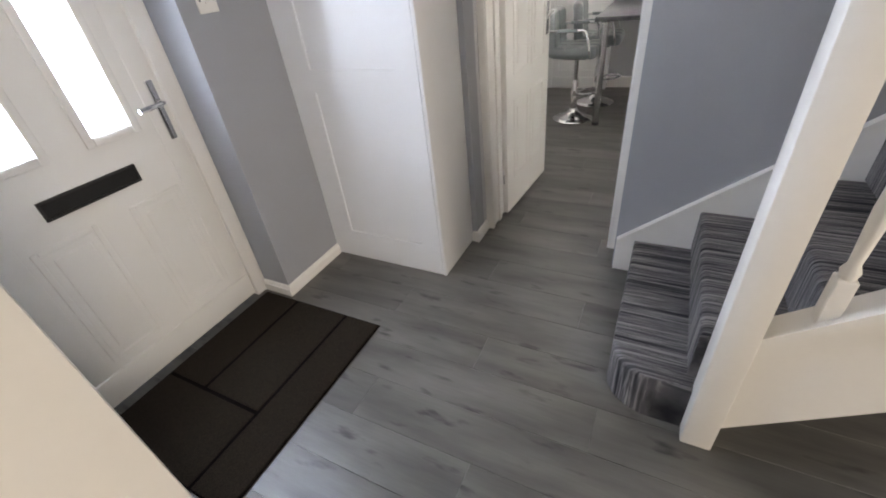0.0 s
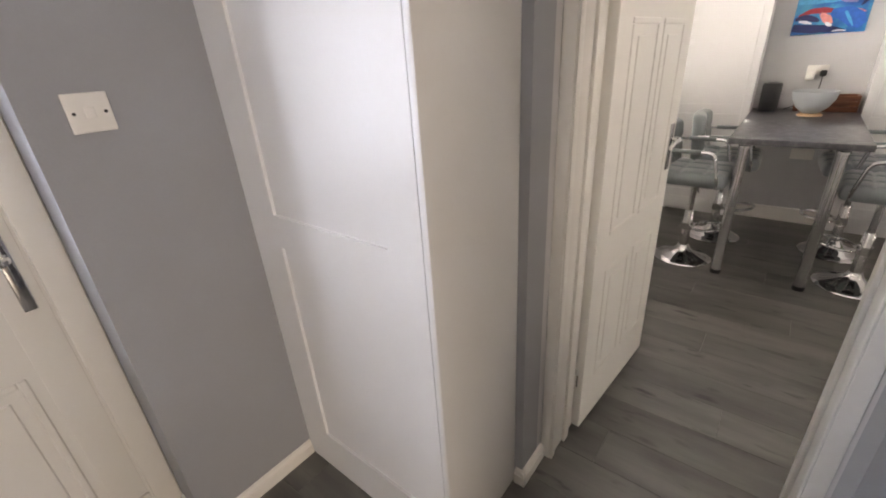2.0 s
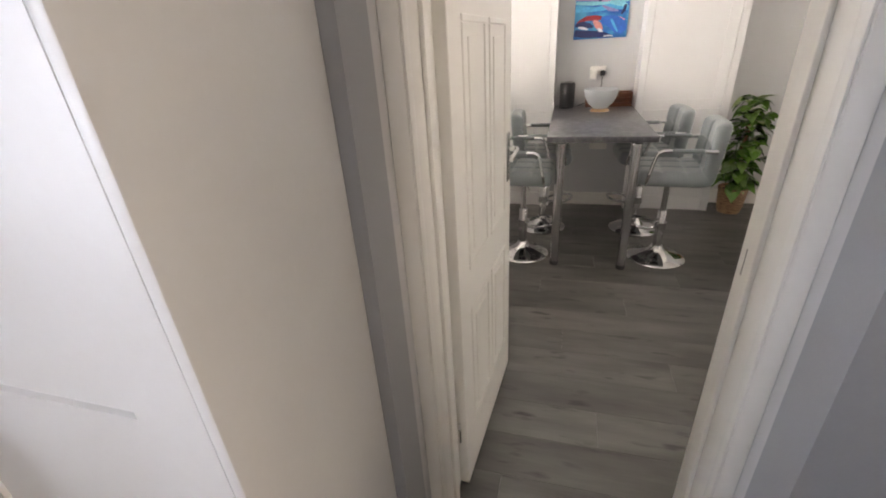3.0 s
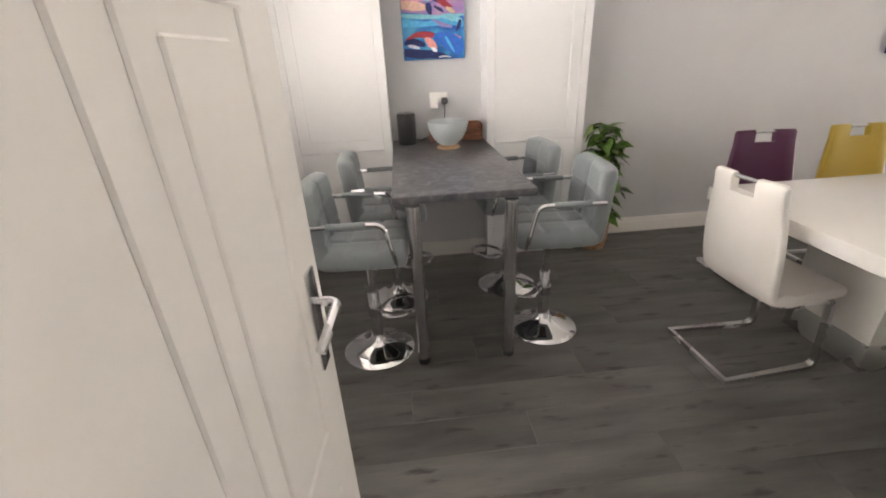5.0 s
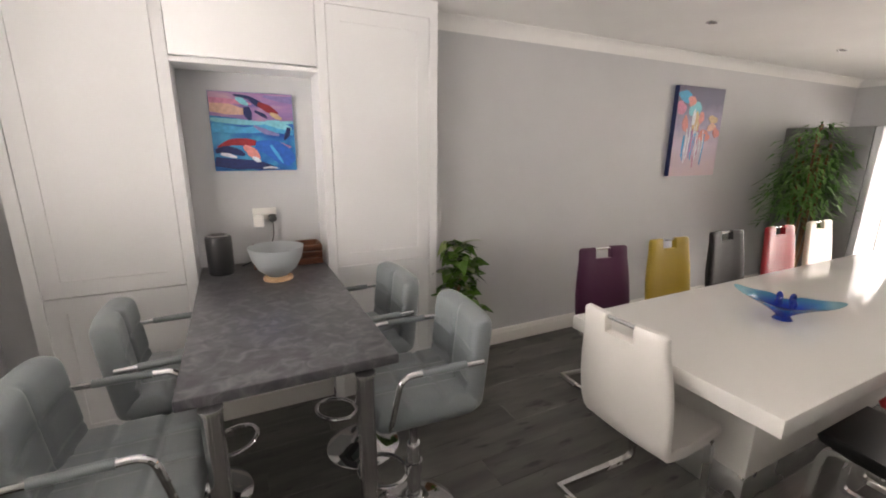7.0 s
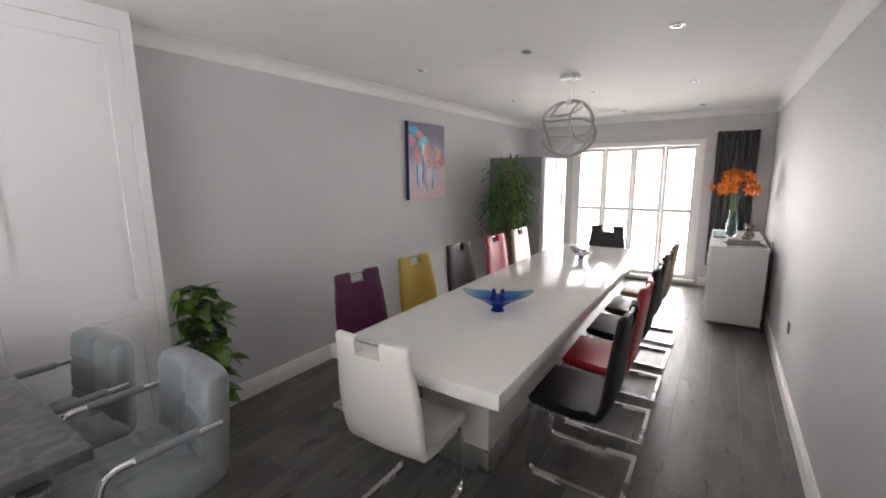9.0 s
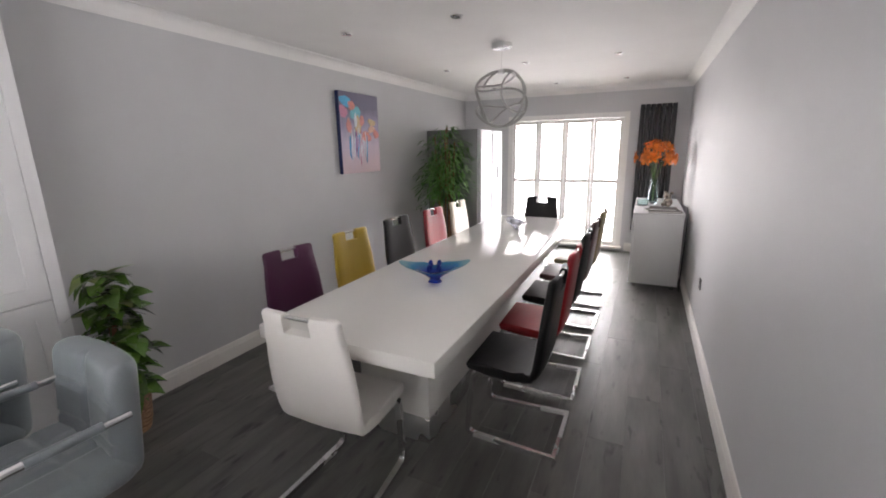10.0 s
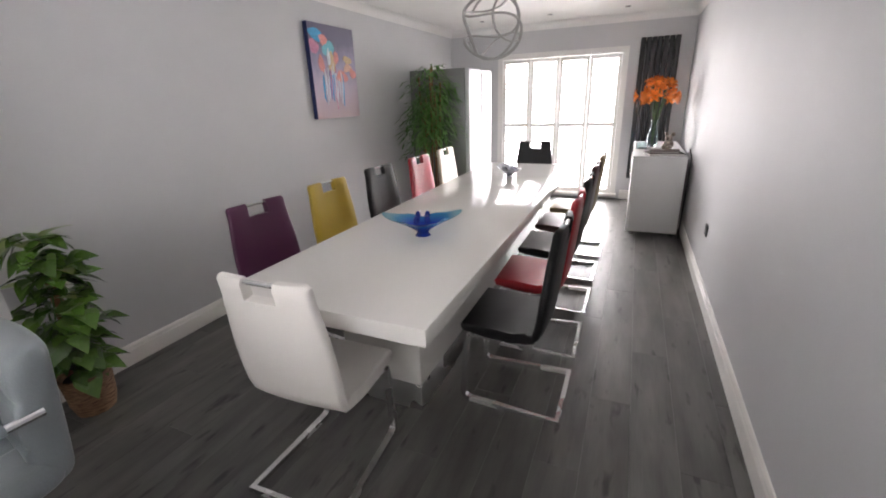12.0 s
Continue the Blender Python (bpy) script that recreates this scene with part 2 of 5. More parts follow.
SOIL = shader("dark_soil", (0.03, 0.02, 0.015), 0.95, grain=0.4, scale=120, bump=0.8)
ORANGE = shader("orange_petal", (0.80, 0.20, 0.012), 0.45, grain=0.2, scale=30, blotch=0.2, random=0.2)
STEM = shader("green_stem", (0.06, 0.14, 0.03), 0.5, grain=0.2)
STATUE = ramp_material("grey_brown_ceramic", 0.5, (9, 9, 9), [(0.35, (0.10, 0.07, 0.055)), (0.65, (0.42, 0.36, 0.31))], 4, 0.3)
BOOK = shader("dark_book_cover", (0.075, 0.058, 0.05), 0.5, grain=0.12)
TERRACE = shader("pale_paving", (0.42, 0.41, 0.39), 0.8, grain=0.15, scale=30, blotch=0.15, bump=0.4)
RED = shader("red_petal", (0.50, 0.02, 0.02), 0.5, grain=0.2)
LED = shader("opal_light_strip", (0.36, 0.355, 0.34), 0.35, 0.2, grain=0.02)
HIDES = {
    "white": shader("white_leather", (0.80, 0.77, 0.73), 0.38, grain=0.02, scale=240, blotch=0.03, bump=0.15),
    "purple": shader("plum_leather", (0.085, 0.018, 0.058), 0.38, grain=0.06, scale=240, blotch=0.08, bump=0.15),
    "mustard": shader("mustard_leather", (0.40, 0.27, 0.025), 0.38, grain=0.06, scale=240, blotch=0.08, bump=0.15),
    "black": shader("black_leather", (0.009, 0.0085, 0.009), 0.46, grain=0.08, scale=240, blotch=0.08, bump=0.15),
    "red": shader("red_leather", (0.36, 0.014, 0.022), 0.36, grain=0.06, scale=240, blotch=0.08, bump=0.15),
    "cream": shader("cream_leather", (0.62, 0.57, 0.46), 0.38, grain=0.04, scale=240, blotch=0.05, bump=0.15),
    "khaki": shader("khaki_leather", (0.24, 0.18, 0.085), 0.42, grain=0.06, scale=240, blotch=0.08, bump=0.15),
    "brown": shader("dark_brown_leather", (0.055, 0.016, 0.016), 0.36, grain=0.06, scale=240, blotch=0.08, bump=0.15),
}

HIDES["black"].node_tree.nodes["Principled BSDF"].inputs["Specular IOR Level"].default_value = 0.28


# ---- mesh helpers ----
def box(bm, x0, y0, z0, x1, y1, z1, bevel=0.0, segments=1):
    flat = bm.faces.layers.int.get("flat") or bm.faces.layers.int.new("flat")
    before = set(bm.faces)
    made = bmesh.ops.create_cube(bm, size=1, matrix=Matrix.LocRotScale(((x0 + x1) / 2, (y0 + y1) / 2, (z0 + z1) / 2), None, (x1 - x0, y1 - y0, z1 - z0)))
    if bevel:
        edges = list({e for v in made["verts"] for e in v.link_edges})
        soft_ = set(bmesh.ops.bevel(bm, geom=edges, offset=bevel, segments=segments, profile=0.5, affect="EDGES")["faces"])
        for f in bm.faces:
            if f not in before and f not in soft_:
                f[flat] = 1
    return bm


def boxes(*rows, bevel=0.0):
    bm = bmesh.new()
    for r in rows:
        box(bm, *r, bevel=bevel)
    return bm


def one(x0, y0, z0, x1, y1, z1, bevel=0.004, segments=2):
    return box(bmesh.new(), x0, y0, z0, x1, y1, z1, bevel, segments)


def lathe(profile, n=32, cx=0.0, cy=0.0, bm=None):
    """A body turned round the z axis from (radius, height) pairs."""
    bm = bm or bmesh.new()
    rings = []
    for r, z in profile:
        if r < 1e-5:
            rings.append([bm.verts.new((cx, cy, z))])
        else:
            rings.append([bm.verts.new((cx + r * math.cos(2 * math.pi * i / n), cy + r * math.sin(2 * math.pi * i / n), z)) for i in range(n)])
    for a, b in zip(rings, rings[1:]):
        for i in range(n):
            j = (i + 1) % n
            if len(a) == 1 and len(b) > 1:
                bm.faces.new((a[0], b[j], b[i]))
            elif len(b) == 1 and len(a) > 1:
                bm.faces.new((a[i], a[j], b[0]))
            elif len(a) > 1:
                bm.faces.new((a[i], a[j], b[j], b[i]))
    return bm


def sweep(points, r, n=8, closed=False, flat=None, bm=None):
    """A tube along a line; flat gives a second half-width for flat bars."""
    bm = bm or bmesh.new()
    pts = [Vector(p) for p in points]
    rings, up = [], None
    for i, p in enumerate(pts):
        a = pts[i - 1] if i or closed else p
        b = pts[(i + 1) % len(pts)] if i < len(pts) - 1 or closed else p
        t = (b - a).normalized()
        if up is None:
            up = Vector((0, 0, 1)) if abs(t.z) < 0.9 else Vector((1, 0, 0))
        side = t.cross(up).normalized()
        up = side.cross(t).normalized()
        s = flat or r
        turn = math.pi / 4 if n == 4 else 0
        k = math.sqrt(2) if n == 4 else 1
        rings.append([bm.verts.new(p + side * (math.cos(2 * math.pi * j / n + turn) * r * k) + up * (math.sin(2 * math.pi * j / n + turn) * s * k)) for j in range(n)])
    pairs = list(zip(rings, rings[1:])) + ([(rings[-1], rings[0])] if closed else [])
    for a, b in pairs:
        for j in range(n):
            bm.faces.new((a[j], a[(j + 1) % n], b[(j + 1) % n], b[j]))
    if not closed:
        bm.faces.new(rings[0][::-1])
        bm.faces.new(rings[-1])
    return bm


def rounded(corners, radius, steps=5):
    """The corners of an open line, rounded."""
    pts = [Vector(c) for c in corners]
    out = [pts[0]]
    for a, b, c in zip(pts, pts[1:], pts[2:]):
        p, q = b + (a - b).normalized() * radius, b + (c - b).normalized() * radius
        out += [p.lerp(b, i / steps).lerp(b.lerp(q, i / steps), i / steps) for i in range(steps + 1)]
    return out + [pts[-1]]


def prism(outline, axis, lo, hi, bm=None):
    """A flat outline given depth along an axis ('x', 'y' or 'z')."""
    bm = bm or bmesh.new()
    place = {"x": lambda u, v, d: (d, u, v), "y": lambda u, v, d: (u, d, v), "z": lambda u, v, d: (u, v, d)}[axis]
    a = [bm.verts.new(place(u, v, lo)) for u, v in outline]
    b = [bm.verts.new(place(u, v, hi)) for u, v in outline]
    bm.faces.new(a[::-1])
    bm.faces.new(b)
    for i in range(len(a)):
        j = (i + 1) % len(a)
        bm.faces.new((a[i], a[j], b[j], b[i]))
    return bm


def cushion(w, d, h, cols, rows, n=60, bend=None, puff=0.010):
    """A stitched pad with rounded rim and sunk seams; bend moves each point."""
    bm = bmesh.new()
    tops, bots = [], []
    for j in range(n + 1):
        rt, rb = [], []
        for i in range(n + 1):
            u, v = math.sin(math.pi * (i / n - 0.5)), math.sin(math.pi * (j / n - 0.5))
            rim = max(0.0, (1 - abs(u) ** 16) * (1 - abs(v) ** 16)) ** 0.5
            seam = min(abs(math.sin(math.pi * cols * (u + 1) / 2)), abs(math.sin(math.pi * rows * (v + 1) / 2)))
            lift = puff * min(1, seam * 2.6) ** 0.6
            sx = w / 2 * u * (1 - 0.06 * abs(v) ** 8)
            sy = d / 2 * v * (1 - 0.06 * abs(u) ** 8)
            p, q = Vector((sx, sy, h / 2 * rim + lift * rim)), Vector((sx, sy, -h / 2 * rim))
            if bend:
                p, q = bend(p), bend(q)
            edge = i in (0, n) or j in (0, n)
            a = bm.verts.new(p)
            rt.append(a)
            rb.append(a if edge else bm.verts.new(q))
        tops.append(rt)
        bots.append(rb)
    for j in range(n):
        for i in range(n):
            bm.faces.new((tops[j][i], tops[j][i + 1], tops[j + 1][i + 1], tops[j + 1][i]))
            f = [bots[j][i], bots[j + 1][i], bots[j + 1][i + 1], bots[j][i + 1]]
            if len(set(f)) == 4:
                try:
                    bm.faces.new(f)
                except ValueError:
                    pass
    return bm


def mesh_of(name, bm, material, smooth=None):
    bmesh.ops.recalc_face_normals(bm, faces=bm.faces)
    layer = bm.faces.layers.int.get("flat")
    broad = [bool(layer) and f[layer] == 1 for f in bm.faces]
    me = bpy.data.meshes.new(name)
    bm.to_mesh(me)
    bm.free()
    me.materials.append(material)
    if smooth is not None:
        for p, b in zip(me.polygons, broad):
            p.use_smooth = not b
        me.set_sharp_from_angle(angle=radians(smooth))
    return me


def part(name, bm, material, parent, label="", smooth=35):
    ob = new(name, mesh_of(name, bm, material, smooth))
    ob.parent = parent
    if label:
        tagged(ob, label)
    return ob


def thing(name, label, category, at=(0, 0, 0), rz=0.0, group="", kind=""):
    ob = new(name)
    ob.matrix_basis = pose(*at, 0, 0, rz)
    return tagged(ob, label, category, group, kind)


def solid(name, bm, material, label, category, kind="structure", smooth=35):
    return tagged(new(name, mesh_of(name, bm, material, smooth)), label, category, "", kind)


# ---- the rooms: x along the dining room, y from hall to dining room ----
XL, XR = -1.46, 6.68      # dining room, window wall and patio wall
YN, YF = 3.035, 6.33       # dining room, hall side and far side
H = 2.42
HL, HY = -1.56, 2.685     # hall: door wall and stair wall
DOOR_L, DOOR_R = -0.775, 0.005

# floors: a dark bed with separate boards laid at the end of the file
floor = solid("floor", boxes((-2.0, -2.6, -0.12, 7.0, 6.7, -0.012)), SCREED, "grey oak plank floor running through hall and dining room", "floor")

# ground outside
solid("ground", boxes((-2500, -2500, -0.30, 2500, 2500, -0.15)), TERRACE, "pale paved ground outside the house", "ground")

# hall-side wall of the dining room with the doorway
MY = 2.80                 # where the hall leaf of the wall meets the dining room leaf
solid("wall_south", boxes((-1.86, MY, 0, DOOR_L, YN, H), (DOOR_L, MY, 2.06, DOOR_R, YN, H), (DOOR_R, MY, 0, XR + 0.3, YN, H)), GREY, "mid-grey painted wall with a deep doorway", "wall")
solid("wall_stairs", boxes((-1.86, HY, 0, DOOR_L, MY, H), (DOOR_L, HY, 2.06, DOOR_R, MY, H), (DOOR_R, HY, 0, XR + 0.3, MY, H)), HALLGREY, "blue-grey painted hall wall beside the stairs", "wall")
solid("wall_north", boxes((XL - 0.40, YF, 0, XR + 0.3, YF + 0.2, H)), GREY, "mid-grey painted long wall of the dining room", "wall")
WY0, WY1, WZ0, WZ1 = 3.45, 5.53, 0.86, 2.08
solid("wall_west", boxes((-1.86, YN, 0, XL, WY0, H), (-1.86, WY1, 0, XL, YF, H), (-1.86, WY0, 0, XL, WY1, WZ0), (-1.86, WY0, WZ1, XL, WY1, H)), GREY, "grey painted front wall with a window opening", "wall")
PY0, PY1, PZ0, PZ1 = 3.83, 5.53, 0.08, 2.005
solid("wall_east", boxes((XR, YN, 0, XR + 0.3, PY0, H), (XR, PY1, 0, XR + 0.3, YF, H), (XR, PY0, 0, XR + 0.3, PY1, PZ0), (XR, PY0, PZ1, XR + 0.3, PY1, H)), GREY, "grey painted end wall round the patio window", "wall")
solid("ceiling_dining", boxes((-1.86, HY, H, XR + 0.3, YF + 0.2, H + 0.15)), CEILING, "white painted dining room ceiling", "ceiling")
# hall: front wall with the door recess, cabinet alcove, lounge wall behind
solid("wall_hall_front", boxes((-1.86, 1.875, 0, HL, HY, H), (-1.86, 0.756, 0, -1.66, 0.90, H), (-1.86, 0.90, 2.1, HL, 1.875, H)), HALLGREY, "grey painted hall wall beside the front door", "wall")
solid("wall_lounge", boxes((-1.86, 0.57, 0, -0.345, 0.755, H), (-0.345, 0.57, 2.10, 4.3, 0.755, H)), WHITEWALL, "white wall stub and beam at the open lounge", "wall")
# unseen walls, added to box in the lounge and the stair end
solid("wall_lounge_back", boxes((-1.86, -2.7, 0, 4.5, -2.55, H), (-1.86, -2.55, 0, -1.70, 0.57, H)), WHITEWALL, "unseen plain white walls added to close the lounge", "wall")
solid("wall_hall_end", boxes((4.3, -2.55, 0, 4.5, HY, H), (4.3, 1.5, H, 4.5, HY, 5.0)), WHITEWALL, "unseen plain wall added to close the stair and lounge end", "wall")
solid("ceiling_hall", boxes((-1.86, -2.7, H, 4.5, 1.66, H + 0.15), (-1.86, 1.66, H, 0.30, HY, H + 0.15)), CEILING, "white painted hall ceiling", "ceiling")
# unseen shaft, added to keep the sky out of the stairwell
solid("wall_landing", boxes((0.30, 1.5, H + 0.15, 4.5, 1.64, 5.0), (0.18, 1.64, H + 0.15, 0.30, HY, 5.0), (0.30, HY, H + 0.15, 4.5, HY + 0.15, 5.0), (0.18, 1.5, 5.0, 4.5, HY + 0.15, 5.1)), WHITEWALL, "unseen white walls added to close the stairwell above", "wall")


# skirting boards with a stepped moulding
def skirting(name, x0, y0, x1, y1, nx, ny, tall=1.0):
    """A moulded board along a wall from one end to the other; nx, ny point into the room."""
    bm = bmesh.new()
    prof = [(0, 0.003), (0.018, 0.003), (0.018, 0.095), (0.013, 0.105), (0.013, 0.118), (0.007, 0.130), (0, 0.132)]
    a = [bm.verts.new((x0 + nx * d, y0 + ny * d, z * tall)) for d, z in prof]
    b = [bm.verts.new((x1 + nx * d, y1 + ny * d, z * tall)) for d, z in prof]
    for i in range(len(prof)):
        j = (i + 1) % len(prof)
        bm.faces.new((a[i], a[j], b[j], b[i]))
    bm.faces.new(a)
    bm.faces.new(b[::-1])
    return solid(name, bm, GLOSS, "white gloss skirting board with a stepped top", "skirting", smooth=None)


skirting("baseboard", 0.86, YF, XR, YF, 0, -1)
skirting("baseboard", DOOR_R + 0.05, YN, XR, YN, 0, 1)
skirting("baseboard", XL, YN, XL, YF, 1, 0)
skirting("baseboard", XR, YN, XR, PY0 - 0.1, -1, 0)
skirting("baseboard", HL, 1.875, HL, 2.302, 1, 0, 0.5)
skirting("baseboard", -1.745, 1.875, HL + 0.018, 1.875, 0, -1, 0.5)
skirting("baseboard", DOOR_L, HY - 0.016, DOOR_L, 2.834, 1, 0, 0.5)
skirting("baseboard", -0.80, HY, DOOR_L + 0.018, HY, 0, -1, 0.5)


def coving(name, x0, y0, x1, y1, nx, ny):
    """A concave cornice between wall and ceiling."""
    bm = bmesh.new()
    s = 0.085
    prof = [(0, -s), (0.006, -s), (0.008, -s + 0.012)] + [(s - (s - 0.012) * math.cos(t), -s + 0.012 + (s - 0.02) * math.sin(t)) for t in (0.1, 0.4, 0.7, 1.0, 1.3, 1.5)] + [(s, -0.006), (s, 0), (0, 0)]
    a = [bm.verts.new((x0 + nx * d, y0 + ny * d, H + z - 0.001)) for d, z in prof]
    b = [bm.verts.new((x1 + nx * d, y1 + ny * d, H + z - 0.001)) for d, z in prof]
    for i in range(len(prof)):
        j = (i + 1) % len(prof)
        bm.faces.new((a[i], a[j], b[j], b[i]))
    bm.faces.new(a)
    bm.faces.new(b[::-1])
    return solid(name, bm, CEILING, "white concave plaster coving", "coving", smooth=50)


coving("trim", 0.835, YF, XR, YF, 0, -1)
coving("trim", XL, YN, XR, YN, 0, 1)
coving("trim", XL, YN, XL, YF, 1, 0)
coving("trim", XR, YN, XR, YF, -1, 0)

# ---- hall ----
# doorway to the dining room: lining, stops and the open panelled door
jambs = thing("door_frame", "white gloss door frame with rounded architraves", "door frame", kind="structure")
for name, a, b in (("left_jamb", DOOR_L, DOOR_L + 0.042), ("right_jamb", DOOR_R - 0.042, DOOR_R)):
    part("jamb", one(a, 2.835, 0, b, YN + 0.012, 2.06, 0.006), GLOSS, jambs)
part("head", one(DOOR_L + 0.042, 2.835, 2.02, DOOR_R - 0.042, YN + 0.012, 2.06, 0.005), GLOSS, jambs)
for x0, x1 in ((DOOR_L + 0.042, DOOR_L + 0.048), (DOOR_R - 0.048, DOOR_R - 0.042)):
    part("bead", one(x0, 2.838, 0, x1, 2.868, 2.02, 0.0025), GLOSS, jambs)
part("stop", one(DOOR_L + 0.042, 2.945, 0, DOOR_L + 0.054, 2.985, 2.02, 0.003), GLOSS, jambs)
part("stop", one(DOOR_R - 0.054, 2.945, 0, DOOR_R - 0.042, 2.985, 2.02, 0.003), GLOSS, jambs)
part("architrave", one(DOOR_L - 0.055, YN + 0.002, 0, DOOR_L + 0.02, YN + 0.018, 2.10, 0.007), GLOSS, jambs)
part("architrave", one(DOOR_R - 0.02, YN + 0.002, 0, DOOR_R + 0.055, YN + 0.018, 2.10, 0.007), GLOSS, jambs)
part("architrave", one(DOOR_L - 0.055, YN + 0.004, 2.042, DOOR_R + 0.055, YN + 0.020, 2.115, 0.007), GLOSS, jambs)
part("strike_plate", one(DOOR_R - 0.0445, 2.992, 0.98, DOOR_R - 0.041, 3.010, 1.045, 0.001, 1), STEEL, jambs, "steel strike plate")
for z in (0.22, 1.75):
    part("hinge", lathe([(0, z), (0.007, z), (0.007, z + 0.09), (0, z + 0.09)], 10, DOOR_L + 0.047, YN + 0.010), STEEL, jambs, "steel hinge knuckle")


def raised_panels(bm, specs, face, out):
    """Moulded fields on a door leaf: a sunk groove and a raised middle; x along the leaf, y the face."""
    for x0, z0, x1, z1 in specs:
        m = 0.018
        for a0, b0, a1, b1 in ((x0, z0, x1, z0 + m), (x0, z1 - m, x1, z1), (x0, z0 + m, x0 + m, z1 - m), (x1 - m, z0 + m, x1, z1 - m)):
            box(bm, a0, face - 0.004, b0, a1, face + 0.004, b1, 0.003)
        box(bm, x0 + 0.05, face - 0.004, z0 + 0.05, x1 - 0.05, face + 0.003, z1 - 0.05, 0.003)
    return bm


def panel_door(name, label, width, height):
    d = thing(name, label, "door", kind="structure")
    part("leaf", one(0, -0.019, 0.006, width, 0.019, height, 0.002, 1), GLOSS, d)
    fields = [(0.10, 0.22, 0.33, 0.72), (width - 0.33, 0.22, width - 0.10, 0.72), (0.10, 0.86, 0.33, 1.55), (width - 0.33, 0.86, width - 0.10, 1.55), (0.10, 1.66, 0.33, 1.87), (width - 0.33, 1.66, width - 0.10, 1.87)]
    for face in (-0.019, 0.019):
        for f in fields:
            part("panel", raised_panels(bmesh.new(), [f], face, 1), GLOSS, d)
    for s in (-1, 1):
        plate = part("handle_plate", one(width - 0.075, s * 0.019 if s > 0 else -0.025, 0.98, width - 0.035, s * 0.025 if s > 0 else -0.019, 1.17, 0.0028), POLISHED, d, "polished steel backplate")
        part("lever", sweep(rounded([(width - 0.055, s * 0.024, 1.11), (width - 0.055, s * 0.062, 1.11), (width - 0.14, s * 0.062, 1.105), (width - 0.165, s * 0.056, 1.09)], 0.02), 0.0085, 10), CHROME, plate, "curved chrome lever")
    return d


inner = panel_door("door_1", "open cream-white six-panel door with steel lever handle", 0.700, 1.985)
inner.matrix_basis = pose(-0.720, 3.046, 0, 0, 0, 85.5)

# front door in its recess
fd = thing("front_door", "closed white panelled front door with two frosted panes", "door", kind="structure")
FX = -1.76
part("leaf", boxes((FX - 0.06, 0.985, 0.02, FX, 1.80, 1.03), (FX - 0.06, 0.985, 1.03, FX, 1.12, 1.92), (FX - 0.06, 1.295, 1.03, FX, 1.465, 1.92), (FX - 0.06, 1.625, 1.03, FX, 1.80, 1.92), (FX - 0.06, 0.985, 1.92, FX, 1.80, 2.04)), UPVC, fd, smooth=None)
part("frame_jamb", one(FX - 0.07, 1.80, 0, FX + 0.02, 1.874, 2.10, 0.008), UPVC, fd)
part("frame_jamb", one(FX - 0.07, 0.901, 0, FX + 0.02, 0.985, 2.10, 0.008), UPVC, fd)
part("frame_head", one(FX - 0.07, 0.985, 2.04, FX + 0.02, 1.80, 2.10, 0.008), UPVC, fd)
part("weather_bar", one(FX, 0.99, 0.03, FX + 0.012, 1.795, 0.16, 0.005), UPVC, fd)
for y0, y1 in ((1.12, 1.295), (1.465, 1.625)):
    g = part("pane", one(FX - 0.035, y0, 1.03, FX - 0.027, y1, 1.92, 0.0), FROST, fd, "bright frosted glass pane")
    g.visible_shadow = False
    for a in ((y0 - 0.025, 1.005, y0 + 0.006, 1.945), (y1 - 0.006, 1.005, y1 + 0.025, 1.945), (y0 + 0.006, 1.005, y1 - 0.006, 1.036), (y0 + 0.006, 1.914, y1 - 0.006, 1.945)):
        part("bead", one(FX - 0.002, a[0], a[1], FX + 0.009, a[2], a[3], 0.004), UPVC, fd)
for y0, y1 in ((0.992, 1.078), (1.705, 1.793)):
    part("stile", one(FX - 0.002, y0, 0.162, FX + 0.004, y1, 2.03, 0.002), UPVC, fd)
for y0, y1 in ((1.10, 1.33), (1.455, 1.68)):
    bm = bmesh.new()
    for a in ((y0, 0.20, y0 + 0.022, 0.75), (y1 - 0.022, 0.20, y1, 0.75), (y0 + 0.022, 0.20, y1 - 0.022, 0.222), (y0 + 0.022, 0.728, y1 - 0.022, 0.75)):
        box(bm, FX - 0.003, a[0], a[1], FX + 0.006, a[2], a[3], 0.004)
    box(bm, FX - 0.003, y0 + 0.05, 0.25, FX + 0.005, y1 - 0.05, 0.70, 0.004)
    part("panel", bm, UPVC, fd)
slot = part("letterbox", boxes((FX, 1.205, 0.828, FX + 0.010, 1.555, 0.836), (FX, 1.205, 0.892, FX + 0.010, 1.555, 0.90), (FX, 1.205, 0.836, FX + 0.010, 1.213, 0.892), (FX, 1.547, 0.836, FX + 0.010, 1.555, 0.892)), BLACKP, fd, "black letterbox surround")
part("flap", one(FX, 1.213, 0.836, FX + 0.003, 1.547, 0.892, 0.001, 1), DARKVOID, slot)
hp = part("handle_plate", one(FX, 1.742, 0.93, FX + 0.012, 1.772, 1.17, 0.004), CHROME, fd, "chrome handle plate")
part("lever", sweep(rounded([(FX + 0.01, 1.757, 1.085), (FX + 0.058, 1.757, 1.085), (FX + 0.06, 1.645, 1.08)], 0.018), 0.010, 10), CHROME, hp, "chrome lever")

# door mat
mat = thing("door_mat", "dark brown ribbed door mat with black grooves, by the front door", "door mat")
part("base", one(-1.715, 0.905, 0.001, -0.945, 1.84, 0.008, 0.003, 1), MATEDGE, mat)
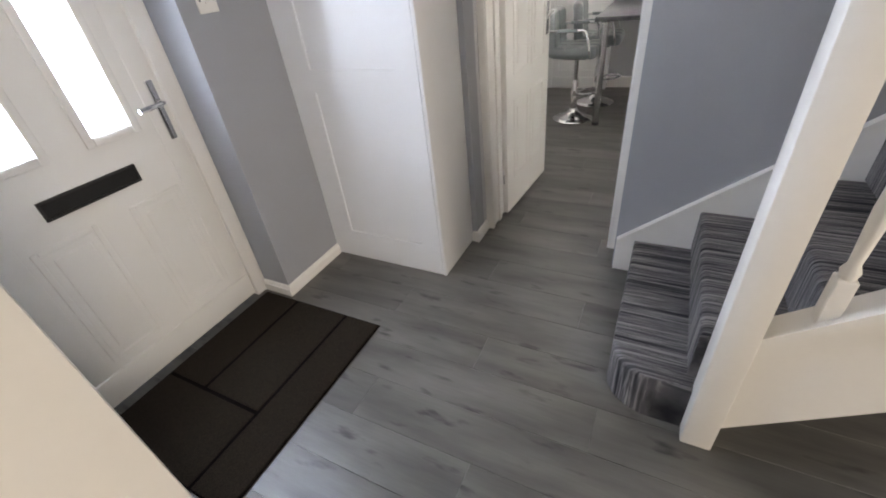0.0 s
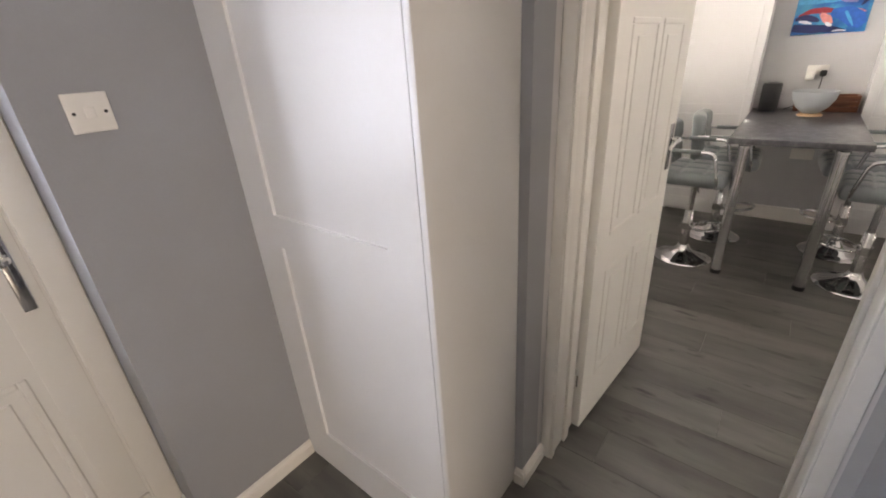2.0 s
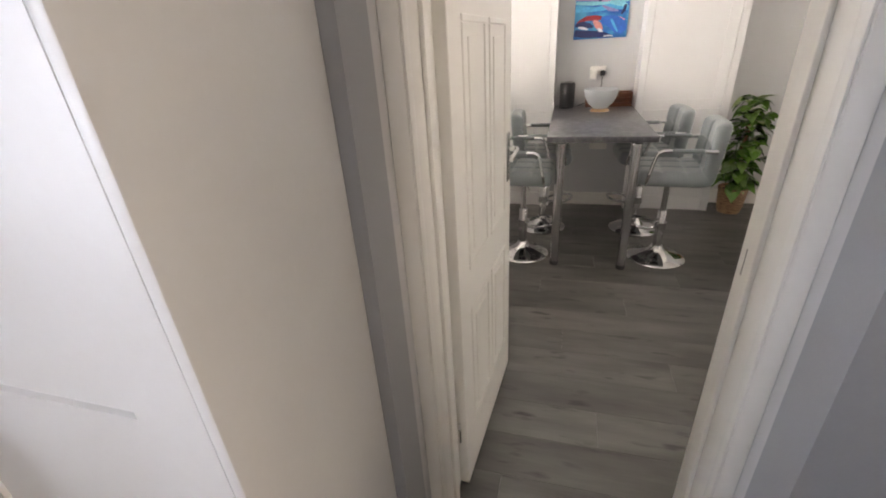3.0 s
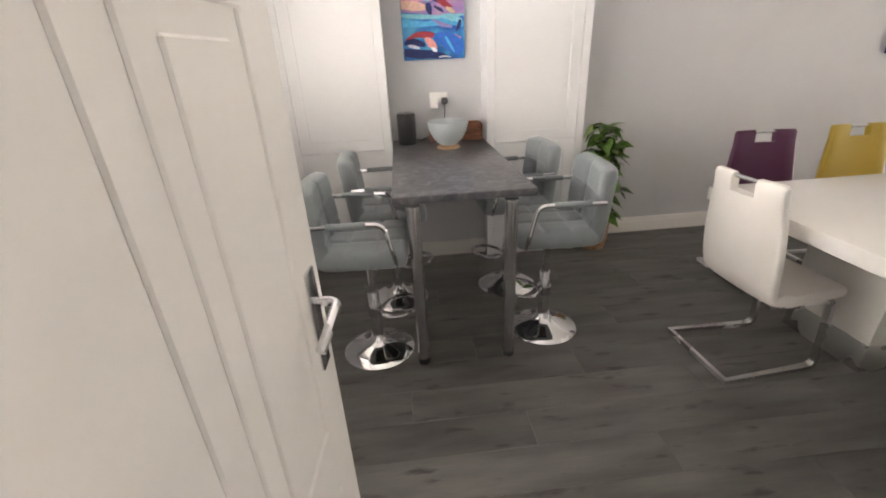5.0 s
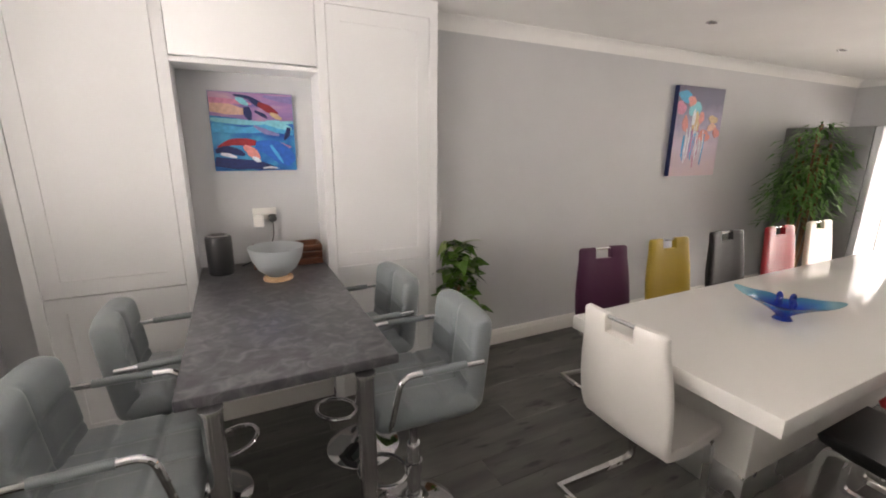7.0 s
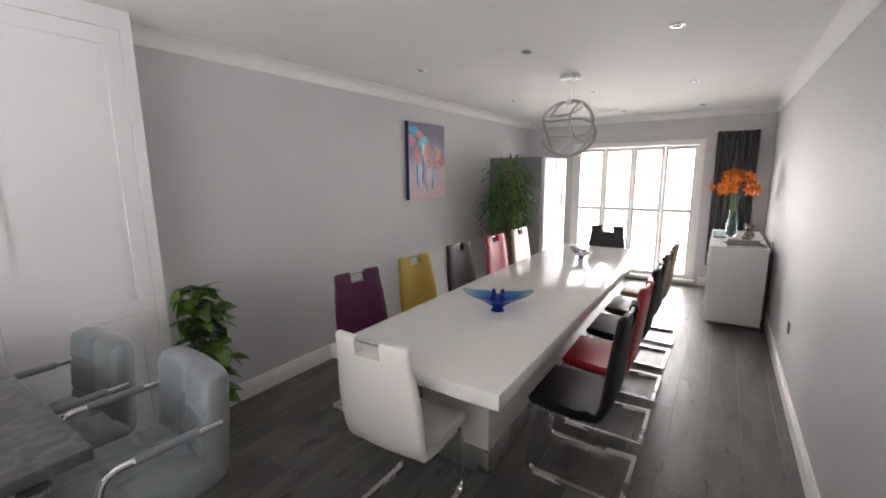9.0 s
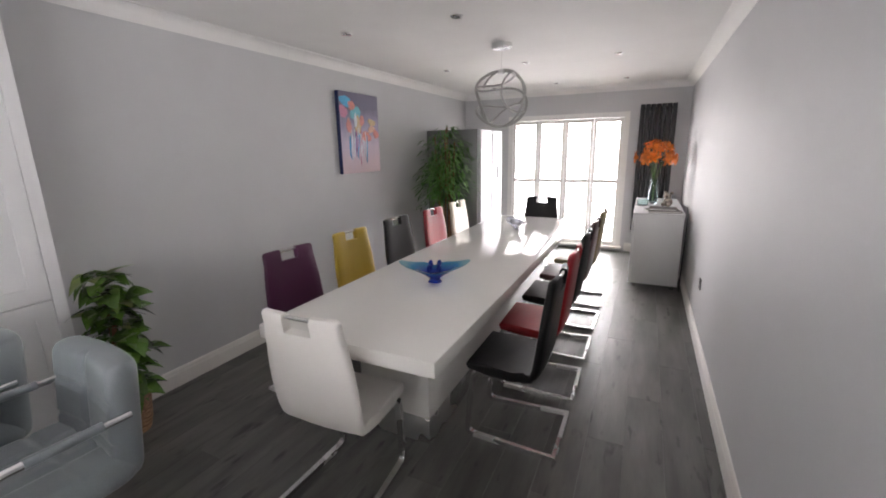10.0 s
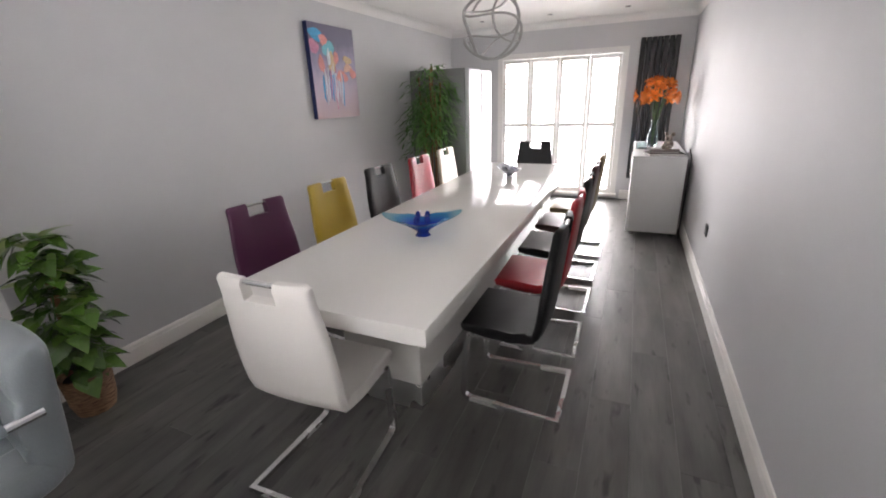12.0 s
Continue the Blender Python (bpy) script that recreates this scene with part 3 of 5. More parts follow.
for x0, x1, y0, y1 in ((-1.705, -1.485, 1.24, 1.832), (-1.468, -1.158, 1.24, 1.832), (-1.705, -1.158, 0.912, 1.223), (-1.141, -0.953, 0.912, 1.832)):
    part("rib_pad", one(x0, y0, 0.006, x1, y1, 0.013, 0.002, 1), MAT, mat)

# light switch
sw = thing("light_switch", "white double light switch plate with two screws", "switch")
sw.matrix_basis = pose(HL, 2.0, 1.41, 0, 0, 0)
part("plate", one(0, -0.044, -0.044, 0.009, 0.044, 0.044, 0.003), GLOSS, sw)
part("rocker", one(0.008, -0.010, -0.013, 0.013, 0.010, 0.013, 0.002), GLOSS, sw)
for y in (-0.031, 0.031):
    part("screw", lathe([(0, 0), (0.004, 0), (0.004, 0.0015), (0, 0.0015)], 10), BLACKP, sw).matrix_basis = pose(0.009, y, 0, 0, 90, 0)

# built-in hall cupboard
CX0, CX1, CY0 = HL, -0.808, 2.305
cup = thing("hall_cupboard", "tall white shaker cupboard built in beside the front door", "cupboard")
part("body", boxes((CX0 + 0.001, CY0 + 0.02, 0.001, CX1, HY - 0.001, H - 0.002)), CABINET, cup, smooth=None)
part("end_panel", one(CX1 - 0.016, CY0 - 0.002, 0.001, CX1 + 0.003, HY - 0.001, H - 0.003, 0.003), CABINET, cup)


def framed(xs, zs_, sunk, y, depth=0.009, back=0.02):
    """A door front cut into fields by xs and zs_; the fields named in sunk lie deeper. One closed mesh."""
    bm = bmesh.new()
    spots = {}

    def at(i, j, d):
        key = (i, j, d)
        if key not in spots:
            spots[key] = bm.verts.new((xs[i], y + d, zs_[j]))
        return spots[key]
    nx, nz = len(xs) - 1, len(zs_) - 1
    deep = lambda i, j: depth if (i, j) in sunk else 0.0
    for i in range(nx):
        for j in range(nz):
            d = deep(i, j)
            bm.faces.new((at(i, j, d), at(i + 1, j, d), at(i + 1, j + 1, d), at(i, j + 1, d)))
            bm.faces.new((at(i, j, back), at(i, j + 1, back), at(i + 1, j + 1, back), at(i + 1, j, back)))
            for k, l, p, q in ((i - 1, j, (i, j), (i, j + 1)), (i + 1, j, (i + 1, j), (i + 1, j + 1)), (i, j - 1, (i, j), (i + 1, j)), (i, j + 1, (i, j + 1), (i + 1, j + 1))):
                e = deep(k, l) if 0 <= k < nx and 0 <= l < nz else back
                if e > d:
                    bm.faces.new((at(*p, d), at(*q, d), at(*q, e), at(*p, e)))
    return bm


def shaker(bm, x0, z0, x1, z1, y, rail=0.07):
    return framed([x0, x0 + rail, x1 - rail, x1], [z0, z0 + rail, z1 - rail, z1], {(1, 1)}, y)


leafm = framed([CX0 + 0.001, -1.412, -0.936, CX1 - 0.019], [0.004, 0.185, 0.976, 1.082, H - 0.15, H - 0.004], {(1, 1), (1, 3)}, CY0, 0.009, 0.0198)
part("door", leafm, CABINET, cup, "white shaker door with two sunk panels")

# lounge doorway architrave that the walk starts from
la = thing("lounge_door_frame", "white upright trim on the lounge wall end", "door frame", kind="structure")
part("jamb", one(-0.344, 0.555, 0, -0.30, 0.772, 2.06, 0.006), GLOSS, la)
part("architrave", one(-0.41, 0.757, 0, -0.345, 0.774, 2.10, 0.006), GLOSS, la)

# staircase along the hall wall
RISE, GO, SX = 0.205, 0.243, 0.095
SY0, SY1 = 1.80, 2.655
st = thing("staircase", "white staircase with dark striped carpet and newel post", "staircase", kind="structure")


def step_mesh(i):
    bm = bmesh.new()
    z0, z1 = RISE * i + 0.001, RISE * (i + 1)
    x0, x1 = SX + GO * i, SX + GO * (i + 1) + 0.06
    if i == 0:
        r = 0.17
        arc = [(x0 + r - r * math.cos(t), SY0 + 0.14 - 0.14 * math.sin(t)) for t in np.linspace(0, math.pi / 2, 9)]
        outline = [(x1, SY0), (x1, SY1), (x0, SY1)] + arc
        prism(outline, "z", z0, z1 - 0.0, bm)
    else:
        box(bm, x0 + 0.004, SY0 + 0.06, z0, x1, SY1, z1)
    top = [e for e in bm.edges if all(v.co.z > z1 - 0.001 for v in e.verts)]
    bmesh.ops.bevel(bm, geom=top, offset=0.022, segments=4, profile=0.5, affect="EDGES")
    return bm


for i in range(12):
    part("step", step_mesh(i), CARPET, st, "dark grey striped carpeted step", smooth=50)
slope = RISE / GO
zs = lambda x, off: off + slope * x
part("wall_string", prism([(0.012, 0.002), (0.012, zs(0.012, 0.155)), (3.0, zs(3.0, 0.155)), (3.0, zs(3.0, -0.12)), (0.16, 0.002)], "y", 2.655, HY - 0.001), GLOSS, st, smooth=None)
part("string_cap", prism([(0.012, zs(0.012, 0.157)), (0.012, zs(0.012, 0.175)), (3.0, zs(3.0, 0.175)), (3.0, zs(3.0, 0.157))], "y", 2.648, HY - 0.001), GLOSS, st, smooth=None)
NX0, NX1, NY0, NY1 = 0.362, 0.456, 1.738, 1.828
part("newel_post", one(NX0, NY0, 0, NX1, NY1, 1.55, 0.006), GLOSS, st)
part("outer_string", prism([(NX1, 0.095), (NX1, 0.50), (3.0, 0.50 + slope * (3.0 - NX1)), (3.0, 0.095 + slope * (3.0 - NX1))], "y", 1.765, 1.80), GLOSS, st, smooth=None)
part("string_rail", prism([(NX1, 0.503), (NX1, 0.535), (3.0, 0.535 + slope * (3.0 - NX1)), (3.0, 0.503 + slope * (3.0 - NX1))], "y", 1.745, 1.825), GLOSS, st, smooth=None)
part("handrail", prism([(NX1, 1.30), (NX1, 1.36), (3.0, 1.36 + slope * (3.0 - NX1)), (3.0, 1.30 + slope * (3.0 - NX1))], "y", 1.752, 1.816), GLOSS, st, smooth=None)
for k in range(10):
    bx = 0.565 + 0.155 * k
    zb = 0.535 + slope * (bx - NX1)
    bm = box(bmesh.new(), bx - 0.021, 1.762, zb - 0.02, bx + 0.021, 1.804, zb + 0.12, 0.003)
    lathe([(0.014, zb + 0.11), (0.021, zb + 0.14), (0.013, zb + 0.16), (0.019, zb + 0.30), (0.012, zb + 0.58), (0.02, zb + 0.61), (0.014, zb + 0.64)], 14, bx, 1.783, bm)
    box(bm, bx - 0.021, 1.762, zb + 0.63, bx + 0.021, 1.804, zb + 0.86, 0.003)
    part("baluster", bm, GLOSS, st)


# ---- dining room: windows ----
def shutter_panel(parent, axis_x, y0, y1, z0, z1, mid, tilt, pitch=0.064, stile=0.045, rail=0.07):
    """One louvred leaf standing in the plane x = axis_x."""
    leaf = part("shutter", boxes((axis_x - 0.014, y0, z0, axis_x + 0.014, y0 + stile, z1), (axis_x - 0.014, y1 - stile, z0, axis_x + 0.014, y1, z1), (axis_x - 0.014, y0 + stile, z0, axis_x + 0.014, y1 - stile, z0 + rail), (axis_x - 0.014, y0 + stile, z1 - rail, axis_x + 0.014, y1 - stile, z1), *([(axis_x - 0.014, y0 + stile, mid - rail / 2, axis_x + 0.014, y1 - stile, mid + rail / 2)] if mid else [])), UPVC, parent, "white louvred shutter leaf", None)
    prof = [(0.030 * math.cos(t), 0.0045 * math.sin(t)) for t in np.linspace(0, 2 * math.pi, 9)[:-1]]
    blade = mesh_of("louvre", prism(prof, "y", y0 + stile + 0.002, y1 - stile - 0.002), UPVC, 60)
    spans = [(z0 + rail, mid - rail / 2), (mid + rail / 2, z1 - rail)] if mid else [(z0 + rail, z1 - rail)]
    for a, b in spans:
        n = int((b - a) / pitch)
        for k in range(n):
            o = new("louvre", blade)
            o.parent = leaf
            o.matrix_basis = pose(axis_x, 0, a + (k + 0.5) * (b - a) / n, 0, tilt, 0)
    return leaf


w1 = thing("window_1", "front window with white louvred shutters and sill", "window", kind="structure")
part("window_sill", one(-1.62, WY0 - 0.06, 0.865, -1.375, 5.60, 0.897, 0.006), GLOSS, w1, "white gloss window sill")
part("window_frame", boxes((-1.585, WY0 + 0.002, 0.898, -1.535, WY0 + 0.05, WZ1 - 0.002), (-1.585, WY1 - 0.05, 0.898, -1.535, WY1 - 0.002, WZ1 - 0.002), (-1.585, WY0 + 0.05, WZ1 - 0.05, -1.535, WY1 - 0.05, WZ1 - 0.002), (-1.585, WY0 + 0.05, 0.898, -1.535, WY1 - 0.05, 0.955)), UPVC, w1, smooth=None)
leaf_w = (WY1 - WY0 - 0.1) / 4
for k in range(4):
    shutter_panel(w1, -1.555, WY0 + 0.052 + k * leaf_w, WY0 + 0.048 + (k + 1) * leaf_w, 0.958, WZ1 - 0.052, None, -38)
pg = part("pane", boxes((-1.70, WY0 + 0.001, 0.90, -1.692, WY1 - 0.001, WZ1 - 0.001)), CLEAR, w1, smooth=None)
pg.visible_shadow = False

w2 = thing("window_2", "tall patio window with four white louvred shutters", "window", kind="structure")
PX = XR + 0.02
part("window_frame", boxes((PX - 0.03, PY0 - 0.045, PZ0, PX + 0.03, PY0 + 0.03, PZ1 + 0.045), (PX - 0.03, PY1 - 0.03, PZ0, PX + 0.03, PY1 + 0.045, PZ1 + 0.045), (PX - 0.03, PY0 + 0.03, PZ1 - 0.03, PX + 0.03, PY1 - 0.03, PZ1 + 0.045)), UPVC, w2, smooth=None)
part("window_sill", one(XR - 0.09, PY0 - 0.06, PZ0 - 0.035, XR + 0.10, PY1 + 0.06, PZ0 - 0.001, 0.006), GLOSS, w2)
pl = (PY1 - PY0 - 0.06) / 4
for k in range(4):
    shutter_panel(w2, PX, PY0 + 0.032 + k * pl, PY0 + 0.028 + (k + 1) * pl, PZ0 + 0.002, PZ1 - 0.033, 1.055, -24, 0.075, 0.043, 0.055)
pg = part("pane", boxes((XR + 0.13, PY0, PZ0, XR + 0.138, PY1, PZ1)), CLEAR, w2, smooth=None)
pg.visible_shadow = False

# vertical radiator beside the patio window
rad = thing("radiator", "tall anthracite vertical panel radiator on the end wall", "radiator")
for k in range(7):
    part("panel", one(XR - 0.075, 3.20 + k * 0.066, 0.32, XR - 0.035, 3.26 + k * 0.066, 2.13, 0.008), RADIATOR, rad)
for z in (0.38, 2.07):
    part("manifold", one(XR - 0.036, 3.20, z - 0.02, XR - 0.001, 3.66, z + 0.02, 0.004), RADIATOR, rad)

# downlights
proto = None
for x in (2.63, 4.40, 6.05):
    for y in (3.83, 4.72, 5.61):
        if proto is None:
            proto = thing("downlight", "small recessed chrome ceiling downlight, unlit", "downlight", (x, y, H), group="ceiling downlights")
            part("bezel", lathe([(0.024, 0.001), (0.040, 0.001), (0.042, -0.003), (0.038, -0.007), (0.028, -0.006), (0.024, 0.0)], 24), STEEL, proto)
            part("lens", lathe([(0, -0.002), (0.026, -0.002), (0.026, 0.0), (0, 0.0)], 20), SMOKE, proto)
        else:
            copy_thing(proto, pose(x, y, H))

# pendant of looping light strips
lamp = thing("pendant_light", "chrome globe pendant of looping light strips, unlit", "pendant lamp", (3.50, 4.69, 0))
part("ceiling_rose", lathe([(0, H), (0.085, H), (0.085, H - 0.03), (0.075, H - 0.04), (0, H - 0.04)], 32), STEEL, lamp)
part("cable", sweep([(0, 0, H - 0.04), (0, 0, 2.20)], 0.0025, 6), STEEL, lamp)
part("cable", sweep([(0.03, 0, H - 0.04), (0.06, 0, 2.19)], 0.0015, 6), STEEL, lamp)
R0 = 0.235
for ax, ay, az, sc in ((90, 12, 20, 1.0), (72, -28, 95, 0.97)):
    turn = Euler((radians(ax), radians(ay), radians(az))).to_matrix()
    # a seam that wanders over the globe
    loop = [turn @ Vector((0.72 * math.cos(t) + 0.28 * math.cos(3 * t), 0.72 * math.sin(t) - 0.28 * math.sin(3 * t), 0.898 * math.sin(2 * t))) * (R0 * sc) + Vector((0, 0, 1.985)) for t in np.linspace(0, 2 * math.pi, 81)[:-1]]
    part("light_strip", sweep(loop, 0.0125, 6, True, 0.008), LED, lamp)
turn = Euler((radians(96), 0, radians(70))).to_matrix()
part("light_strip", sweep([turn @ Vector((R0 * math.cos(t), R0 * math.sin(t), 0)) + Vector((0, 0, 1.985)) for t in np.linspace(0.5, 5.9, 45)], 0.0125, 6, False, 0.008), LED, lamp)
part("hub", lathe([(0, 2.185), (0.028, 2.185), (0.028, 2.215), (0, 2.215)], 20), CHROME, lamp)

# ---- built-in cupboards round the niche ----
KY, KX0, KX1, NX_L, NX_R = 6.09, -1.24, 0.83, -0.555, 0.125
NZ0, NZ1 = 0.91, 1.98


def tall_unit(x0, x1):
    u = thing("tall_cupboard", "tall white shaker cupboard beside the breakfast bar niche", "cupboard", group="cupboards round the niche")
    part("body", boxes((x0, KY + 0.021, 0.06, x1, YF - 0.001, H - 0.002)), CABINET, u, smooth=None)
    part("door", shaker(bmesh.new(), x0 + 0.055, 0.89, x1 - 0.055, H - 0.10, KY, 0.075), CABINET, u)
    part("door", shaker(bmesh.new(), x0 + 0.055, 0.13, x1 - 0.055, 0.885, KY, 0.075), CABINET, u)
    part("face_frame", boxes((x0, KY - 0.004, 0.001, x0 + 0.052, KY + 0.021, H - 0.003), (x1 - 0.052, KY - 0.004, 0.001, x1, KY + 0.021, H - 0.003), (x0 + 0.052, KY - 0.004, H - 0.097, x1 - 0.052, KY + 0.021, H - 0.003)), CABINET, u, smooth=None)
    part("plinth", one(x0 + 0.053, KY + 0.004, 0.001, x1 - 0.053, KY + 0.02, 0.127, 0.002), CABINET, u)
    return u


tall_unit(KX0, NX_L)
tall_unit(NX_R, KX1)
top = thing("bridge_cupboard", "white cupboard bridging over the niche", "cupboard")
part("body", boxes((NX_L + 0.001, KY + 0.021, NZ1 + 0.02, NX_R - 0.001, YF - 0.001, H - 0.002)), CABINET, top, smooth=None)
part("door", one(NX_L + 0.003, KY - 0.006, NZ1 + 0.028, NX_R - 0.003, KY + 0.019, H - 0.06, 0.002), CABINET, top)
part("niche_lining", boxes((NX_L + 0.001, KY - 0.002, NZ1 - 0.002, NX_R - 0.001, YF - 0.001, NZ1 + 0.018)), CABINET, top, smooth=None)
solid("wall_niche_base", boxes((NX_L + 0.001, 6.17, 0, NX_R - 0.001, YF - 0.001, 0.869)), GREY, "grey wall panel under the breakfast bar", "wall")
solid("baseboard", boxes((NX_L + 0.002, 6.152, 0.003, NX_R - 0.002, 6.169, 0.12)), GLOSS, "white skirting under the breakfast bar", "skirting")

# breakfast bar with two steel legs
bar = thing("breakfast_bar", "dark slate-effect breakfast bar top on two steel legs", "breakfast bar")
part("worktop", one(-0.550, 4.875, 0.872, 0.118, YF - 0.002, 0.91, 0.006), STONE, bar)
for x in (-0.458, -0.006):
    leg = part("leg", lathe([(0, 0.03), (0.030, 0.03), (0.030, 0.872), (0, 0.872)], 28, x, 4.955 - 0.09), POLISHED, bar, "round polished steel leg")
    part("foot", lathe([(0, 0.0), (0.032, 0.0), (0.034, 0.012), (0.034, 0.03), (0, 0.03)], 28, x, 4.955 - 0.09), BLACKP, leg, "black plastic foot")
    part("collar", lathe([(0, 0.862), (0.034, 0.862), (0.034, 0.8715), (0, 0.8715)], 28, x, 4.955 - 0.09), STEEL, leg)


# ---- bar stools ----
def bar_stool():
    s = thing("bar_stool", "pale grey quilted leather bar stool with chrome pedestal and arms", "bar stool", group="stools at the breakfast bar")
    part("base", lathe([(0, 0.0), (0.192, 0.0), (0.195, 0.006), (0.188, 0.014), (0.14, 0.030), (0.085, 0.050), (0.05, 0.075), (0.036, 0.10), (0, 0.10)], 48), CHROME, s)
    part("column", lathe([(0, 0.095), (0.030, 0.095), (0.030, 0.36), (0.027, 0.365), (0, 0.365)], 28), CHROME, s)
    part("gas_lift", lathe([(0, 0.36), (0.019, 0.36), (0.019, 0.57), (0, 0.57)], 20), CHROME, s)
    ring = [(0.10 * math.sin(t), 0.115 - 0.10 * math.cos(t) + 0.02, 0.25 + 0.03 * (1 - math.cos(t)) * 0.5) for t in np.linspace(0, 2 * math.pi, 33)[:-1]]
    part("footrest", sweep(ring, 0.010, 10, True), CHROME, s, "round chrome footrest loop")
    part("footrest_collar", lathe([(0.031, 0.225), (0.037, 0.225), (0.037, 0.275), (0.031, 0.275)], 24), CHROME, s)
    part("mounting_plate", one(-0.10, -0.10, 0.565, 0.10, 0.10, 0.585, 0.004), BLACKP, s)
    part("release_lever", sweep([(0.06, 0.02, 0.572), (0.19, 0.06, 0.560)], 0.005, 8), CHROME, s)
    part("seat", cushion(0.44, 0.42, 0.085, 3, 3, bend=lambda p: Vector((p.x, p.y + 0.0, 0.630 + p.z + 0.06 * max(0, (-p.y - 0.10)) ** 1.2)), puff=0.017), LIGHTLEATHER, s, smooth=60)

    def back(p):
        return Vector((p.x, -0.205 - 0.10 * (p.y + 0.17) + 0.45 * p.x * p.x - p.z * -1.0, 0.785 + p.y))
    part("backrest", cushion(0.42, 0.385, 0.08, 2, 3, bend=back, puff=0.012), LIGHTLEATHER, s, smooth=60)
    for sx in (-1, 1):
        x = sx * 0.232
        arm = part("arm", sweep(rounded([(x, -0.20, 0.825), (x, 0.115, 0.825), (x, 0.155, 0.64), (sx * 0.19, 0.155, 0.595)], 0.045), 0.011, 10), CHROME, s, "bent chrome arm")
        part("arm_pad", sweep([(x, -0.13, 0.826), (x, 0.04, 0.826)], 0.0145, 12), LIGHTLEATHER, arm, "grey padded sleeve")
    return s


stool = bar_stool()
stool.matrix_basis = pose(-0.70, 5.02, 0, 0, 0, -92)
for x, y, r in ((0.25, 5.08, 86), (-0.585, 5.56, -88), (0.165, 5.61, 93)):
    copy_thing(stool, pose(x, y, 0, 0, 0, r))

# niche: canvas, bowl, speaker, wooden box, socket
def blob(cx, cz, rx, rz, seed, n=18, rough=0.25):
    rnd = random.Random(seed)
    ph = [rnd.uniform(0, 6.28) for _ in range(3)]
    out = []
    for i in range(n):
        t = 2 * math.pi * i / n
        k = 1 + rough * (0.5 * math.sin(2 * t + ph[0]) + 0.35 * math.sin(3 * t + ph[1]) + 0.25 * math.sin(5 * t + ph[2]))
        out.append((cx + rx * k * math.cos(t), cz + rz * k * math.sin(t)))
    return out


def paint(name, colour):
    return shader("paint_" + name, colour, 0.5, grain=0.18, scale=50, blotch=0.25, bump=0.1)


PAINTS = {"navy": paint("navy", (0.01, 0.02, 0.10)), "blue": paint("blue", (0.015, 0.12, 0.48)), "sky": paint("sky", (0.05, 0.36, 0.62)), "red": paint("red", (0.30, 0.02, 0.03)), "pink": paint("pink", (0.62, 0.24, 0.36)), "white": paint("white", (0.70, 0.72, 0.76)), "coral": paint("coral", (0.68, 0.27, 0.24)), "peach": paint("peach", (0.70, 0.42, 0.32)), "gold": paint("gold", (0.62, 0.45, 0.26)), "violet": paint("violet", (0.24, 0.20, 0.42)), "aqua": paint("aqua", (0.18, 0.52, 0.60))}
SEA = ramp_material("painted_sea", 0.5, (1, 1, 1), [(0.3, (0.006, 0.03, 0.26)), (0.5, (0.012, 0.16, 0.45)), (0.7, (0.05, 0.38, 0.55))], 5, 0.1, 0.8)
DUSK = ramp_material("painted_dusk", 0.5, (1, 1, 2.5), [(0.3, (0.14, 0.12, 0.36)), (0.5, (0.36, 0.20, 0.40)), (0.7, (0.58, 0.36, 0.40))], 4, 0.1, 0.6)
HAZE = graded("painted_haze", -0.405, 0.405, [(0.0, (0.62, 0.48, 0.50)), (0.35, (0.56, 0.46, 0.56)), (0.60, (0.34, 0.30, 0.42)), (0.85, (0.18, 0.17, 0.24))], 0.6, 0.35)


def stroke(points, widths):
    """The outline of a brush stroke along a bent line, with a width at each point."""
    pts = [Vector(p) for p in points]
    fine, wide = [], []
    for i in range(len(pts) - 1):
        p0, p1, p2, p3 = pts[max(0, i - 1)], pts[i], pts[i + 1], pts[min(len(pts) - 1, i + 2)]
        for k in range(5):
            t = k / 5
            fine.append(0.5 * ((2 * p1) + (p2 - p0) * t + (2 * p0 - 5 * p1 + 4 * p2 - p3) * t * t + (3 * p1 - p0 - 3 * p2 + p3) * t ** 3))
            wide.append(widths[i] + (widths[i + 1] - widths[i]) * t)
    fine.append(pts[-1])
    wide.append(widths[-1])
    left, right = [], []
    for i, p in enumerate(fine):
        d = (fine[min(len(fine) - 1, i + 1)] - fine[max(0, i - 1)]).normalized()
        n = Vector((-d.y, d.x)) * wide[i] / 2
        left.append(tuple(p + n))
        right.append(tuple(p - n))
    return left + right[::-1]


